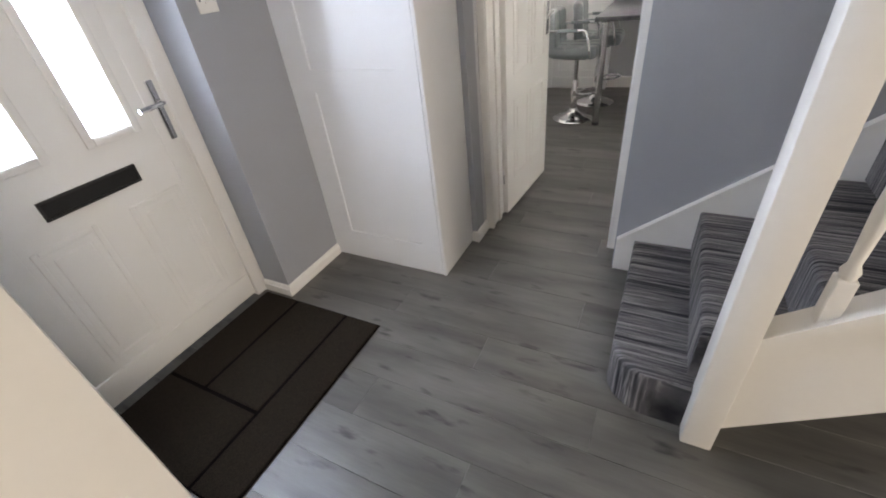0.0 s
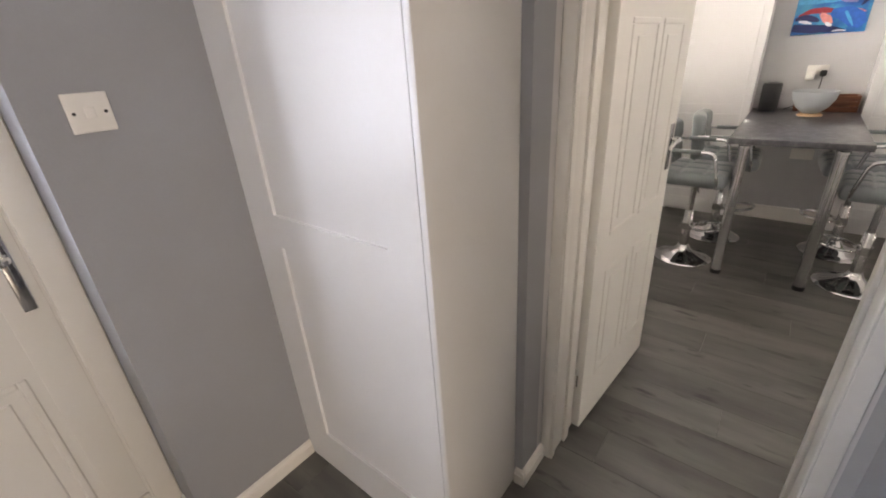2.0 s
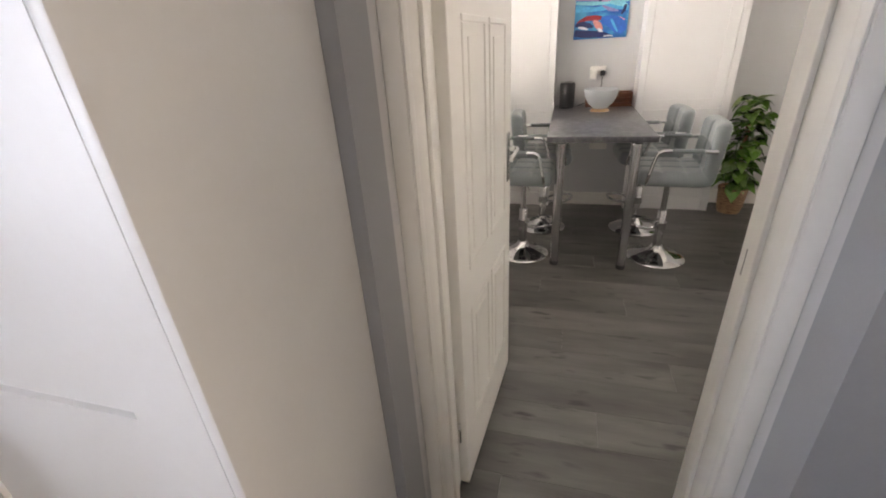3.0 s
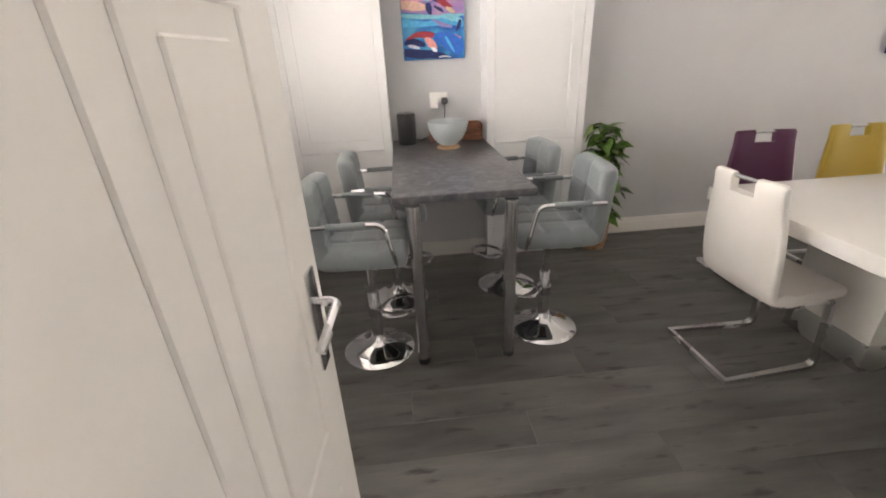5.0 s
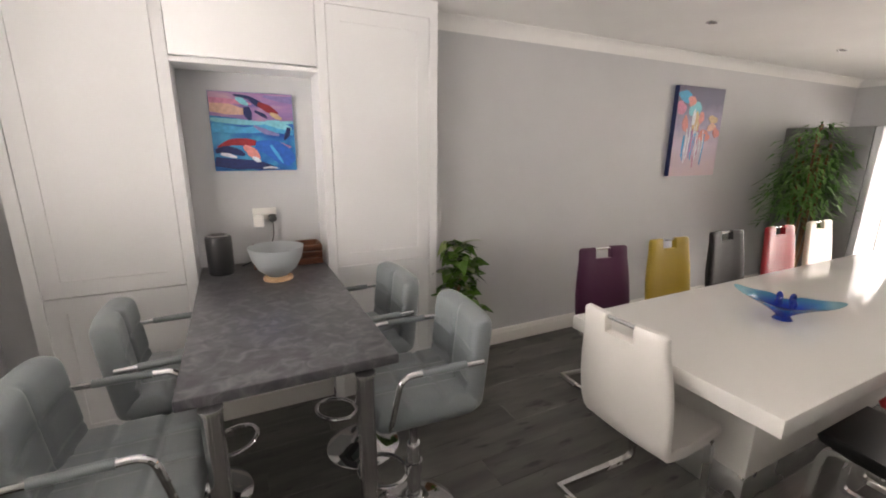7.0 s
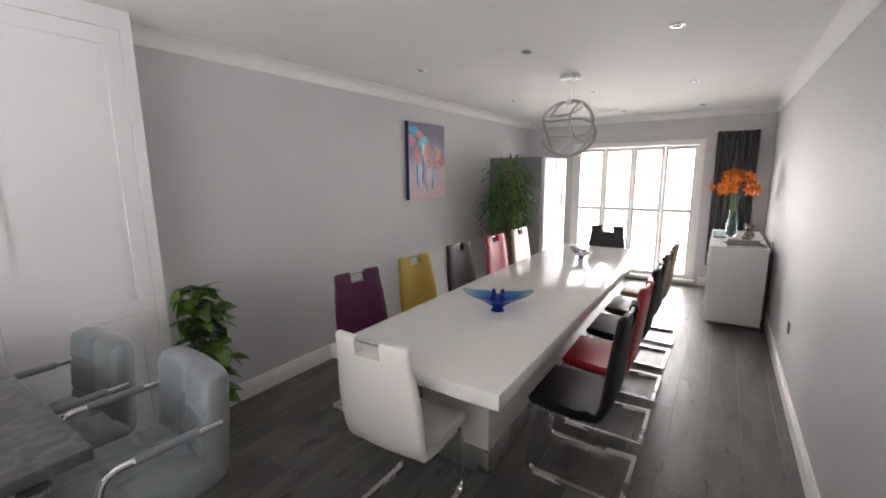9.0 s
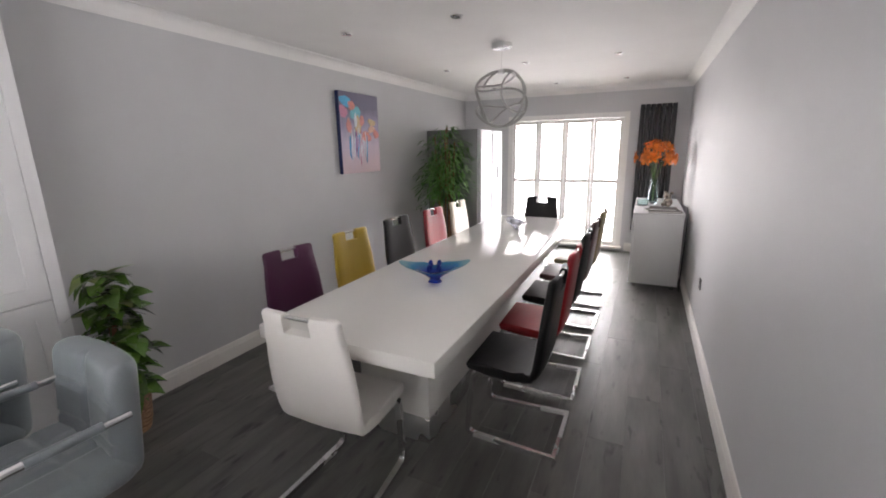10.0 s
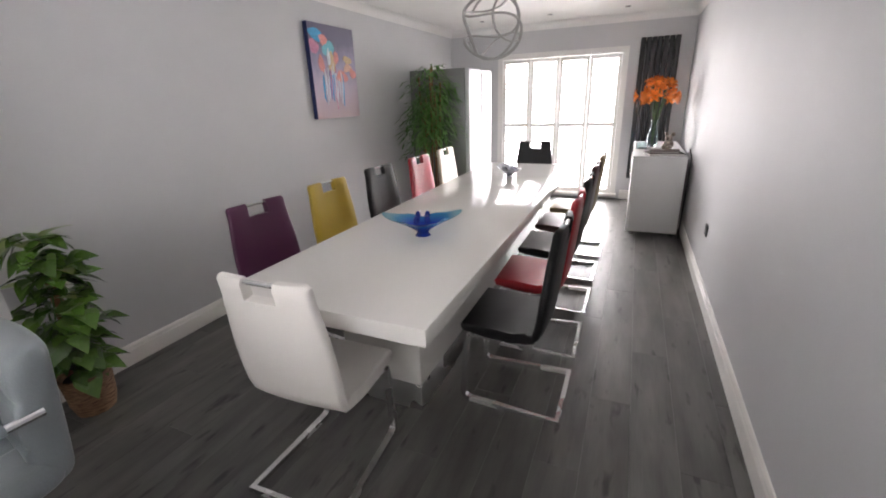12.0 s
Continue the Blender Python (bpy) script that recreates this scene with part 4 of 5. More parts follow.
c1 = thing("canvas_picture", "bright blue canvas of bold sea shapes hung in the niche", "picture", (-0.205, YF - 0.022, 1.667))
part("canvas", one(-0.215, 0, -0.212, 0.215, 0.021, 0.212, 0.002), SEA, c1)
part("painted_sky", prism([(-0.213, 0.085), (-0.1, 0.075), (0.02, 0.06), (0.213, 0.065), (0.213, 0.21), (-0.213, 0.21)], "y", -0.002, 0.0005), DUSK, c1, smooth=None)
STROKES = (
    ("peach", [(-0.212, 0.13), (-0.12, 0.12), (-0.02, 0.105)], [0.05, 0.06, 0.02]),
    ("pink", [(-0.21, 0.165), (-0.08, 0.16), (0.0, 0.15)], [0.03, 0.025, 0.008]),
    ("violet", [(0.06, 0.195), (0.14, 0.185), (0.212, 0.18)], [0.01, 0.03, 0.04]),
    ("aqua", [(-0.212, 0.065), (-0.08, 0.055), (0.05, 0.05), (0.212, 0.06)], [0.02, 0.03, 0.02, 0.015]),
    ("sky", [(-0.21, 0.02), (-0.05, 0.01), (0.10, 0.025), (0.21, 0.0)], [0.05, 0.03, 0.05, 0.03]),
    ("aqua", [(-0.08, 0.18), (-0.05, 0.165), (-0.02, 0.145)], [0.012, 0.035, 0.01]),
    ("navy", [(-0.09, 0.195), (-0.02, 0.185), (0.03, 0.155), (0.07, 0.135)], [0.008, 0.02, 0.035, 0.02]),
    ("red", [(0.03, 0.155), (0.08, 0.13), (0.13, 0.10)], [0.02, 0.042, 0.02]),
    ("gold", [(0.09, 0.105), (0.12, 0.09), (0.15, 0.075)], [0.012, 0.03, 0.01]),
    ("navy", [(-0.03, 0.135), (-0.025, 0.10), (-0.015, 0.065)], [0.03, 0.045, 0.015]),
    ("navy", [(0.01, 0.115), (0.05, 0.095), (0.075, 0.078)], [0.012, 0.022, 0.006]),
    ("aqua", [(0.06, 0.055), (0.13, 0.045), (0.20, 0.02)], [0.02, 0.045, 0.02]),
    ("violet", [(0.0, 0.035), (0.06, 0.005), (0.13, -0.012)], [0.008, 0.03, 0.01]),
    ("navy", [(0.185, 0.03), (0.175, -0.01), (0.155, -0.04)], [0.02, 0.026, 0.006]),
    ("pink", [(0.10, -0.05), (0.15, -0.07), (0.19, -0.08)], [0.012, 0.022, 0.008]),
    ("navy", [(-0.21, -0.16), (-0.10, -0.175), (0.0, -0.18), (0.10, -0.20)], [0.05, 0.06, 0.05, 0.015]),
    ("red", [(-0.19, -0.085), (-0.12, -0.055), (-0.04, -0.055), (0.04, -0.062)], [0.015, 0.035, 0.042, 0.01]),
    ("navy", [(-0.205, -0.105), (-0.15, -0.095), (-0.09, -0.11), (-0.06, -0.125)], [0.02, 0.042, 0.036, 0.012]),
    ("white", [(-0.18, -0.118), (-0.14, -0.126), (-0.10, -0.138)], [0.012, 0.022, 0.008]),
    ("coral", [(-0.06, -0.075), (-0.02, -0.11), (0.01, -0.15)], [0.02, 0.055, 0.03]),
    ("blue", [(0.0, -0.07), (0.09, -0.09), (0.15, -0.13), (0.19, -0.17)], [0.04, 0.10, 0.11, 0.05]),
    ("sky", [(0.08, -0.07), (0.11, -0.12), (0.14, -0.17)], [0.014, 0.02, 0.008]),
    ("white", [(-0.02, -0.135), (0.0, -0.15), (0.02, -0.16)], [0.012, 0.026, 0.01]),
    ("white", [(0.03, -0.198), (0.07, -0.194), (0.11, -0.199)], [0.008, 0.012, 0.006]),
)
for k, (col, points, widths) in enumerate(STROKES):
    part("paint_stroke", prism(stroke(points, widths), "y", -0.0035 - 0.0002 * k, -0.001), PAINTS[col], c1, smooth=None)

bowl = thing("glass_bowl", "large frosted glass bowl on a pale wooden foot", "bowl", (-0.172, 5.93, 0.91))
part("basin", lathe([(0, 0.022), (0.05, 0.022), (0.095, 0.06), (0.125, 0.115), (0.138, 0.175), (0.134, 0.176), (0.120, 0.117), (0.09, 0.066), (0.047, 0.030), (0, 0.030)], 40), BOWLGLASS, bowl)
part("foot", lathe([(0, 0.0), (0.075, 0.0), (0.075, 0.012), (0.058, 0.022), (0, 0.022)], 36), PALEWOOD, bowl, "pale wooden foot")
spk = thing("smart_speaker", "black fabric smart speaker standing in the niche", "speaker", (-0.442, 6.15, 0.91))
part("body", lathe([(0, 0.0), (0.058, 0.0), (0.064, 0.01), (0.066, 0.20), (0.060, 0.212), (0.045, 0.216), (0, 0.214)], 36), BLACKP, spk)
part("light_ring", lathe([(0.046, 0.2165), (0.056, 0.2145), (0.056, 0.216), (0.046, 0.218)], 36), STEEL, spk)
crate = thing("wooden_box", "low reddish wooden slatted box behind the glass bowl", "box", (-0.03, 6.22, 0.91))
for z in (0.002, 0.042, 0.082):
    part("slat", one(-0.25, -0.085, z, 0.13, -0.073, z + 0.034, 0.002), WOOD, crate)
    part("slat", one(-0.25, 0.073, z, 0.13, 0.085, z + 0.034, 0.002), WOOD, crate)
for x in (-0.25, 0.118):
    part("end_board", one(x, -0.0725, 0.002, x + 0.012, 0.0725, 0.116, 0.002), WOOD, crate)
part("bottom", one(-0.238, -0.0725, 0.002, 0.118, 0.0725, 0.010, 0.001, 1), WOOD, crate)
sock = thing("wall_socket", "white double wall socket with white adaptor and black plug", "socket", (-0.19, YF, 1.20))
part("plate", one(-0.066, -0.010, -0.032, 0.066, -0.0005, 0.036, 0.003), GLOSS, sock)
part("adaptor", one(-0.065, -0.055, -0.07, -0.010, -0.010, 0.0, 0.008), GLOSS, sock, "white plug-in adaptor")
part("plug", one(0.018, -0.05, -0.045, 0.062, -0.010, 0.0, 0.01), BLACKP, sock, "black plug")
part("cable", sweep(rounded([(0.04, -0.03, -0.04), (0.04, -0.035, -0.14), (-0.02, -0.05, -0.24), (-0.15, -0.09, -0.2855)], 0.04), 0.0035, 6), BLACKP, sock)

sockw = thing("wall_socket", "small dark wall socket above the skirting", "socket", (3.68, YN, 0.47))
part("plate", one(-0.043, 0.0005, -0.043, 0.043, 0.009, 0.043, 0.003), RADIATOR, sockw)
part("switch", one(-0.012, 0.008, 0.012, 0.012, 0.013, 0.03, 0.002), BLACKP, sockw)


sockb = thing("wall_socket", "white wall socket on the grey panel under the bar", "socket", (-0.14, 6.17, 0.58))
part("plate", one(-0.073, -0.009, -0.043, 0.073, -0.0005, 0.043, 0.003), GLOSS, sockb)
for dx in (-0.036, 0.036):
    part("switch", one(dx - 0.008, -0.013, 0.016, dx + 0.008, -0.008, 0.034, 0.002), GLOSS, sockb)


# ---- dining table and chairs ----
table = thing("dining_table", "long white high-gloss extending dining table", "dining table")
TX0, TX1 = 1.17, 4.84
TY0, TY1 = 4.195, 5.15
part("tabletop", one(TX0, TY0, 0.69, TX1, TY1, 0.76, 0.004), LACQUER, table)
part("pedestal", one(1.60, 4.455, 0.155, 4.41, 4.89, 0.655, 0.004), LACQUER, table, "white gloss pedestal")
part("plinth", one(1.603, 4.458, 0.0, 4.407, 4.887, 0.1545, 0.003), STEEL, table, "polished steel plinth")
for y in (4.36, 4.97):
    part("runner", one(1.32, y - 0.022, 0.655, 4.70, y + 0.022, 0.6895, 0.003), STEEL, table, "steel extension runner")


def dining_chair(colour, label):
    hide = HIDES[colour]
    c = thing("dining_chair", label, "chair", group="chairs round the table")
    half = 0.215
    # seat: padded slab that turns up into the back
    line = [(0.235, 0.445), (0.222, 0.466), (0.10, 0.462), (-0.02, 0.452), (-0.085, 0.452), (-0.125, 0.462)]
    under = [(-0.125, 0.408), (-0.02, 0.400), (0.10, 0.406), (0.222, 0.418)]
    bm = prism(line + under, "x", -half, half)
    rim = [e for e in bm.edges if abs(e.verts[0].co.x - e.verts[1].co.x) < 1e-6]
    bmesh.ops.bevel(bm, geom=rim, offset=0.014, segments=3, profile=0.5, affect="EDGES")
    part("seat", bm, hide, c, smooth=50)
    # back: rounded shell that sweeps up from under the seat, with an open notch at the top for the handle
    bm = bmesh.new()
    ctrl = [(-0.085, 0.412), (-0.118, 0.420), (-0.143, 0.445), (-0.157, 0.49), (-0.167, 0.56), (-0.177, 0.64), (-0.186, 0.72), (-0.195, 0.80), (-0.205, 0.875), (-0.209, 0.905), (-0.213, 0.935), (-0.215, 0.952)]
    cols = [-1, -0.985, -0.93, -0.66, -0.345, -0.315, 0.0, 0.315, 0.345, 0.66, 0.93, 0.985, 1]
    rows_f, rows_b = [], []
    for i, (y, z) in enumerate(ctrl):
        y0_, z0_ = ctrl[max(0, i - 1)]
        y1_, z1_ = ctrl[min(len(ctrl) - 1, i + 1)]
        n_ = Vector((z1_ - z0_, -(y1_ - y0_))).normalized()
        s_ = (z - 0.41) / 0.54
        w = 0.205 + 0.022 * math.sin(math.pi * min(1, s_ * 1.05 + 0.1)) - 0.012 * s_
        rf, rb = [], []
        for u in cols:
            th = {1: 0.004, 0.985: 0.013, 0.93: 0.019}.get(abs(u), 0.021)
            if i >= len(ctrl) - 1:
                th *= 0.55
            dish = 0.016 * u * u
            lowc = -0.010 if (i == len(ctrl) - 1 and abs(u) > 0.95) else 0.0
            rf.append(bm.verts.new((u * w, y + dish + n_.x * th, z + n_.y * th + lowc)))
            rb.append(bm.verts.new((u * w, y + dish - n_.x * th, z - n_.y * th + lowc)))
        rows_f.append(rf)
        rows_b.append(rb)
    for i in range(len(ctrl) - 1):
        for j in range(len(cols) - 1):
            if i >= 8 and 4 <= j <= 7:
                continue
            bm.faces.new((rows_f[i][j], rows_f[i][j + 1], rows_f[i + 1][j + 1], rows_f[i + 1][j]))
            bm.faces.new((rows_b[i][j], rows_b[i + 1][j], rows_b[i + 1][j + 1], rows_b[i][j + 1]))
    twin = {v: w for rf, rb in zip(rows_f, rows_b) for v, w in zip(rf, rb)}
    for e in [e for e in bm.edges if len(e.link_faces) == 1 and e.verts[0] in twin and e.verts[1] in twin]:
        v, w = e.verts
        bm.faces.new((v, w, twin[w], twin[v]))
    for v in [v for v in bm.verts if not v.link_faces]:
        bm.verts.remove(v)
    part("backrest", bm, hide, c, smooth=50)
    part("handle", sweep([(-0.069, -0.212, 0.938), (0.069, -0.212, 0.938)], 0.009, 10), STEEL, c, "chrome handle bar")
    path = [(-0.185, -0.12, 0.396), (-0.185, 0.205, 0.396), (-0.185, 0.235, 0.0125), (-0.21, -0.25, 0.0125)]
    left = rounded(path, 0.05)
    right = [Vector((-p.x, p.y, p.z)) for p in reversed(left)]
    part("cantilever_frame", sweep(left + right, 0.015, 4, False, 0.0115), STEEL, c, "flat chrome cantilever frame", smooth=30)
    return c


protos = {}
WORDS = {"white": "white leather", "purple": "plum purple leather", "mustard": "mustard yellow leather", "black": "black leather", "red": "bright red leather", "cream": "cream leather", "brown": "dark brown leather", "khaki": "khaki leather"}


def chair(colour, x, y, rz):
    if colour not in protos:
        protos[colour] = dining_chair(colour, WORDS[colour] + " cantilever dining chair with chrome frame and handle")
        protos[colour].matrix_basis = pose(x, y, 0, 0, 0, rz)
    else:
        copy_thing(protos[colour], pose(x, y, 0, 0, 0, rz))


chair("white", 1.19, 4.70, -88)
for colour, x, y, rz in (("purple", 1.83, 5.42, 174), ("mustard", 2.50, 5.42, 176), ("black", 3.20, 5.42, 176), ("red", 3.86, 5.36, 177), ("cream", 4.53, 5.36, 178)):
    chair(colour, x, y, rz)
for colour, x, y, rz in (("black", 1.96, 4.07, 0), ("red", 2.52, 4.07, 1), ("black", 3.10, 4.07, 0), ("brown", 3.70, 4.07, -1), ("khaki", 4.29, 4.06, 0)):
    chair(colour, x, y, rz)
chair("black", 5.13, 4.70, 92)


# table ornaments: pulled-glass bowls
def wave_bowl(name, label, at, inner_glass, rim_glass, size, rz):
    o = thing(name, label, "glass bowl", at, rz)
    n, rows = 48, []
    bm = bmesh.new()
    for k in range(9):
        s = k / 8
        ring = []
        for i in range(n):
            t = 2 * math.pi * i / n
            wing = abs(math.cos(t)) ** 3
            reach = 0.025 + s * 0.080 + s ** 1.7 * (0.108 * wing + 0.012 * math.cos(3 * t) ** 2)
            z = 0.012 + 0.074 * s ** 0.85 + s ** 1.3 * 0.044 * wing + 0.006 * s * math.cos(6 * t)
            ring.append(bm.verts.new((size * reach * math.cos(t), size * reach * math.sin(t), size * z)))
        rows.append(ring)
    for a, b in zip(rows, rows[1:]):
        for i in range(n):
            bm.faces.new((a[i], a[(i + 1) % n], b[(i + 1) % n], b[i]))
    bm.faces.new(rows[0][::-1])
    bmesh.ops.solidify(bm, geom=list(bm.faces), thickness=0.006)
    part("dish", bm, rim_glass, o, smooth=60)
    part("foot", lathe([(0, 0), (0.045 * size, 0), (0.03 * size, 0.02 * size), (0.05 * size, 0.045 * size), (0, 0.05 * size)], 28), inner_glass, o)
    for t in (1.1, 2.0, 4.2, 5.2):
        part("curl", sweep([(size * (0.062 + 0.017 * math.cos(a)) * math.cos(t), size * (0.062 + 0.017 * math.cos(a)) * math.sin(t), size * (0.100 + 0.019 * math.sin(a))) for a in np.linspace(0, 2 * math.pi, 17)[:-1]], 0.008 * size, 8, True), inner_glass, o)
    return o


wave_bowl("glass_bowl", "cobalt and aqua blown-glass bowl with winged rim on the table", (2.11, 4.66, 0.76), COBALT, BLUEGLASS, 1.0, -65)
wave_bowl("glass_bowl", "small smoky glass bowl at the far end of the table", (3.98, 4.66, 0.76), SMOKE, SMOKE, 0.8, 40)

# canvas on the long wall
c2 = thing("canvas_picture", "pastel abstract canvas of coral and aqua daubs", "picture", (3.66, YF - 0.045, 1.745))
part("canvas", one(-0.335, 0, -0.405, 0.335, 0.044, 0.405, 0.003), HAZE, c2)
part("canvas_edge", one(-0.339, 0.001, -0.404, -0.3355, 0.0435, 0.404, 0.0), PAINTS["navy"], c2, "dark painted canvas edge", smooth=None)
rnd = random.Random(11)
DAUBS = ((-0.24, 0.31, 0.085, 0.055, "sky"), (-0.28, 0.21, 0.055, 0.065, "pink"), (-0.14, 0.27, 0.06, 0.045, "coral"), (-0.08, 0.20, 0.085, 0.065, "aqua"), (-0.20, 0.07, 0.04, 0.075, "coral"), (-0.05, 0.09, 0.05, 0.10, "gold"), (0.02, 0.13, 0.04, 0.05, "coral"), (0.09, -0.03, 0.075, 0.06, "coral"), (0.20, 0.12, 0.07, 0.035, "gold"), (0.19, 0.05, 0.06, 0.04, "peach"), (0.27, 0.0, 0.05, 0.045, "coral"), (-0.09, 0.13, 0.02, 0.08, "white"))
for k, (cx, cz, rx, rz, col) in enumerate(DAUBS):
    part("paint_patch", prism(blob(cx, cz, rx, rz, k + 40, 20, 0.28), "y", -0.003 - 0.0002 * k, -0.001), PAINTS[col], c2, smooth=None)
for k in range(20):
    x = rnd.choice((-0.10, -0.10, 0.06)) + rnd.uniform(-0.11, 0.13)
    z = rnd.uniform(-0.05, 0.08)
    drop = rnd.uniform(0.14, 0.30)
    line = [(x, z), (x + rnd.uniform(-0.012, 0.012), z - drop / 2), (x + rnd.uniform(-0.02, 0.02), z - drop)]
    part("paint_streak", prism(stroke(line, [0.006, rnd.uniform(0.007, 0.015), 0.002]), "y", -0.0065 - 0.0001 * k, -0.001), PAINTS[rnd.choice(["white", "violet", "white", "sky", "pink", "white"])], c2, smooth=None)

# fridge-freezer
fr = thing("fridge_freezer", "tall pale steel fridge freezer with grey sides", "fridge")
FX0, FX1, FY0 = 5.20, 6.10, 5.50
part("body", one(FX0, FY0 + 0.06, 0.02, FX1, YF - 0.03, 1.82, 0.006), FRIDGESIDE, fr, "dark grey fridge casing")
for a, b in ((FX0 + 0.002, (FX0 + FX1) / 2 - 0.003), ((FX0 + FX1) / 2 + 0.003, FX1 - 0.002)):
    d = part("door", one(a, FY0, 0.06, b, FY0 + 0.058, 1.815, 0.012, 3), FRIDGEDOOR, fr, "pale steel fridge door")
    part("edge_grip", one(b - 0.02 if a < 5.4 else a + 0.004, FY0 - 0.004, 0.10, b - 0.004 if a < 5.4 else a + 0.02, FY0 + 0.004, 1.77, 0.002), FRIDGESIDE, d, "recessed grey grip")
part("control_panel", one(FX0 + 0.67, FY0 - 0.006, 1.14, FX0 + 0.76, FY0 + 0.008, 1.32, 0.003), BLACKP, fr, "black control panel")
for x in (FX0 + 0.06, FX1 - 0.06):
    part("foot", lathe([(0, 0), (0.025, 0), (0.025, 0.02), (0, 0.02)], 16, x, FY0 + 0.12), BLACKP, fr)

# sideboard and what stands on it
sb = thing("sideboard", "white gloss sideboard along the wall near the patio window", "sideboard")
SX0, SX1, SYa, SYb = 4.92, 6.42, 3.10, 3.60
part("body", one(SX0, SYa, 0.045, SX1, SYb - 0.022, 0.83, 0.003), CABINET, sb)
part("top", one(SX0 - 0.006, SYa - 0.004, 0.831, SX1 + 0.006, SYb + 0.004, 0.852, 0.003), CABINET, sb)
for k in range(3):
    a = SX0 + 0.004 + k * 0.498
    d = part("door", one(a, SYb - 0.021, 0.05, a + 0.493, SYb, 0.826, 0.003), CABINET, sb)
    part("handle", one(a + 0.44, SYb, 0.55, a + 0.452, SYb + 0.018, 0.72, 0.003), STEEL, d)
for x in (SX0 + 0.05, SX1 - 0.05):
    for y in (SYa + 0.05, SYb - 0.06):
        part("foot", lathe([(0, 0), (0.022, 0), (0.026, 0.045), (0, 0.045)], 16, x, y), STEEL, sb)
cab_ = thing("power_cable", "black cable hanging behind the sideboard", "cable")
part("wire", sweep(rounded([(SX0 + 0.22, 3.072, 0.90), (SX0 - 0.02, 3.075, 0.84), (SX0 - 0.03, 3.078, 0.5), (SX0 - 0.02, 3.085, 0.008)], 0.05), 0.006, 8), BLACKP, cab_)

for k, (w, d, h, z, r) in enumerate(((0.34, 0.25, 0.022, 0.852, 12), (0.28, 0.21, 0.020, 0.8745, -4))):
    b = thing("book", "dark hardback book lying flat on the sideboard", "book", (5.08 + 0.03 * k, 3.31, z), 90 + r, group="stack of books")
    part("cover", boxes((-w / 2, -d / 2, 0, w / 2, d / 2, 0.003), (-w / 2, -d / 2, h - 0.003, w / 2, d / 2, h), (-w / 2, -d / 2, 0.003, -w / 2 + 0.003, d / 2, h - 0.003)), BOOK, b, smooth=None)
    part("pages", one(-w / 2 + 0.004, -d / 2 + 0.006, 0.0032, w / 2 - 0.006, d / 2 - 0.006, h - 0.0032, 0.0), GLOSS, b, smooth=None)

vase = thing("flower_vase", "pale glass vase of orange lilies on the sideboard", "vase", (5.80, 3.41, 0.852))
part("vessel", lathe([(0, 0.0), (0.045, 0.0), (0.055, 0.03), (0.062, 0.10), (0.045, 0.20), (0.034, 0.26), (0.046, 0.31), (0.042, 0.31), (0.030, 0.26), (0.041, 0.20), (0.056, 0.10), (0.048, 0.03), (0, 0.012)], 32), TEAL, vase, "pale green glass")


def lily_mesh():
    bm = bmesh.new()
    for k in range(6):
        t = k * math.pi / 3
        m = Matrix.Rotation(t, 4, "Z")
        rows = []
        for i in range(5):
            s = i / 4
            w = 0.019 * math.sin(math.pi * min(1, 0.12 + 0.86 * s)) + 0.001
            r, z = 0.008 + 0.075 * s, 0.05 * math.sin(s * 2.1) - 0.015 * s
            rows.append([bm.verts.new(m @ Vector((r, y, z + 0.004 * (1 if y else 0)))) for y in (-w, 0, w)])
        for a, b in zip(rows, rows[1:]):
            bm.faces.new((a[0], a[1], b[1], b[0]))
            bm.faces.new((a[1], a[2], b[2], b[1]))
    return mesh_of("lily", bm, ORANGE, 60)


lily = lily_mesh()
rnd = random.Random(5)
for k in range(34):
    th, ph = rnd.uniform(0, 2 * math.pi), math.acos(rnd.uniform(-0.25, 1))
    dirn = Vector((math.sin(ph) * math.cos(th), math.sin(ph) * math.sin(th), math.cos(ph)))
    p = Vector((0, 0, 0.57)) + Vector((dirn.x * 0.20, dirn.y * 0.20, dirn.z * 0.18)) * rnd.uniform(0.7, 1.05)
    o = new("lily", lily)
    o.parent = vase
    o.matrix_basis = Matrix.Translation(p) @ dirn.to_track_quat("Z", "Y").to_matrix().to_4x4() @ Matrix.Scale(rnd.uniform(0.75, 1.1), 4)
    if k % 3 == 0:
        part("stem", sweep([(0.01 * math.cos(k), 0.01 * math.sin(k), 0.03), (dirn.x * 0.03, dirn.y * 0.03, 0.31), tuple(p - dirn * 0.01)], 0.003, 5), STEM, vase)

dish = thing("glass_dish", "clear square glass dish on the sideboard", "dish", (5.62, 3.52, 0.852))
part("dish", boxes((-0.06, -0.06, 0, 0.06, 0.06, 0.008), (-0.06, -0.06, 0.008, -0.052, 0.06, 0.07), (0.052, -0.06, 0.008, 0.06, 0.06, 0.07), (-0.052, -0.06, 0.008, 0.052, -0.052, 0.07), (-0.052, 0.052, 0.008, 0.052, 0.06, 0.07)), TEAL, dish, smooth=None)

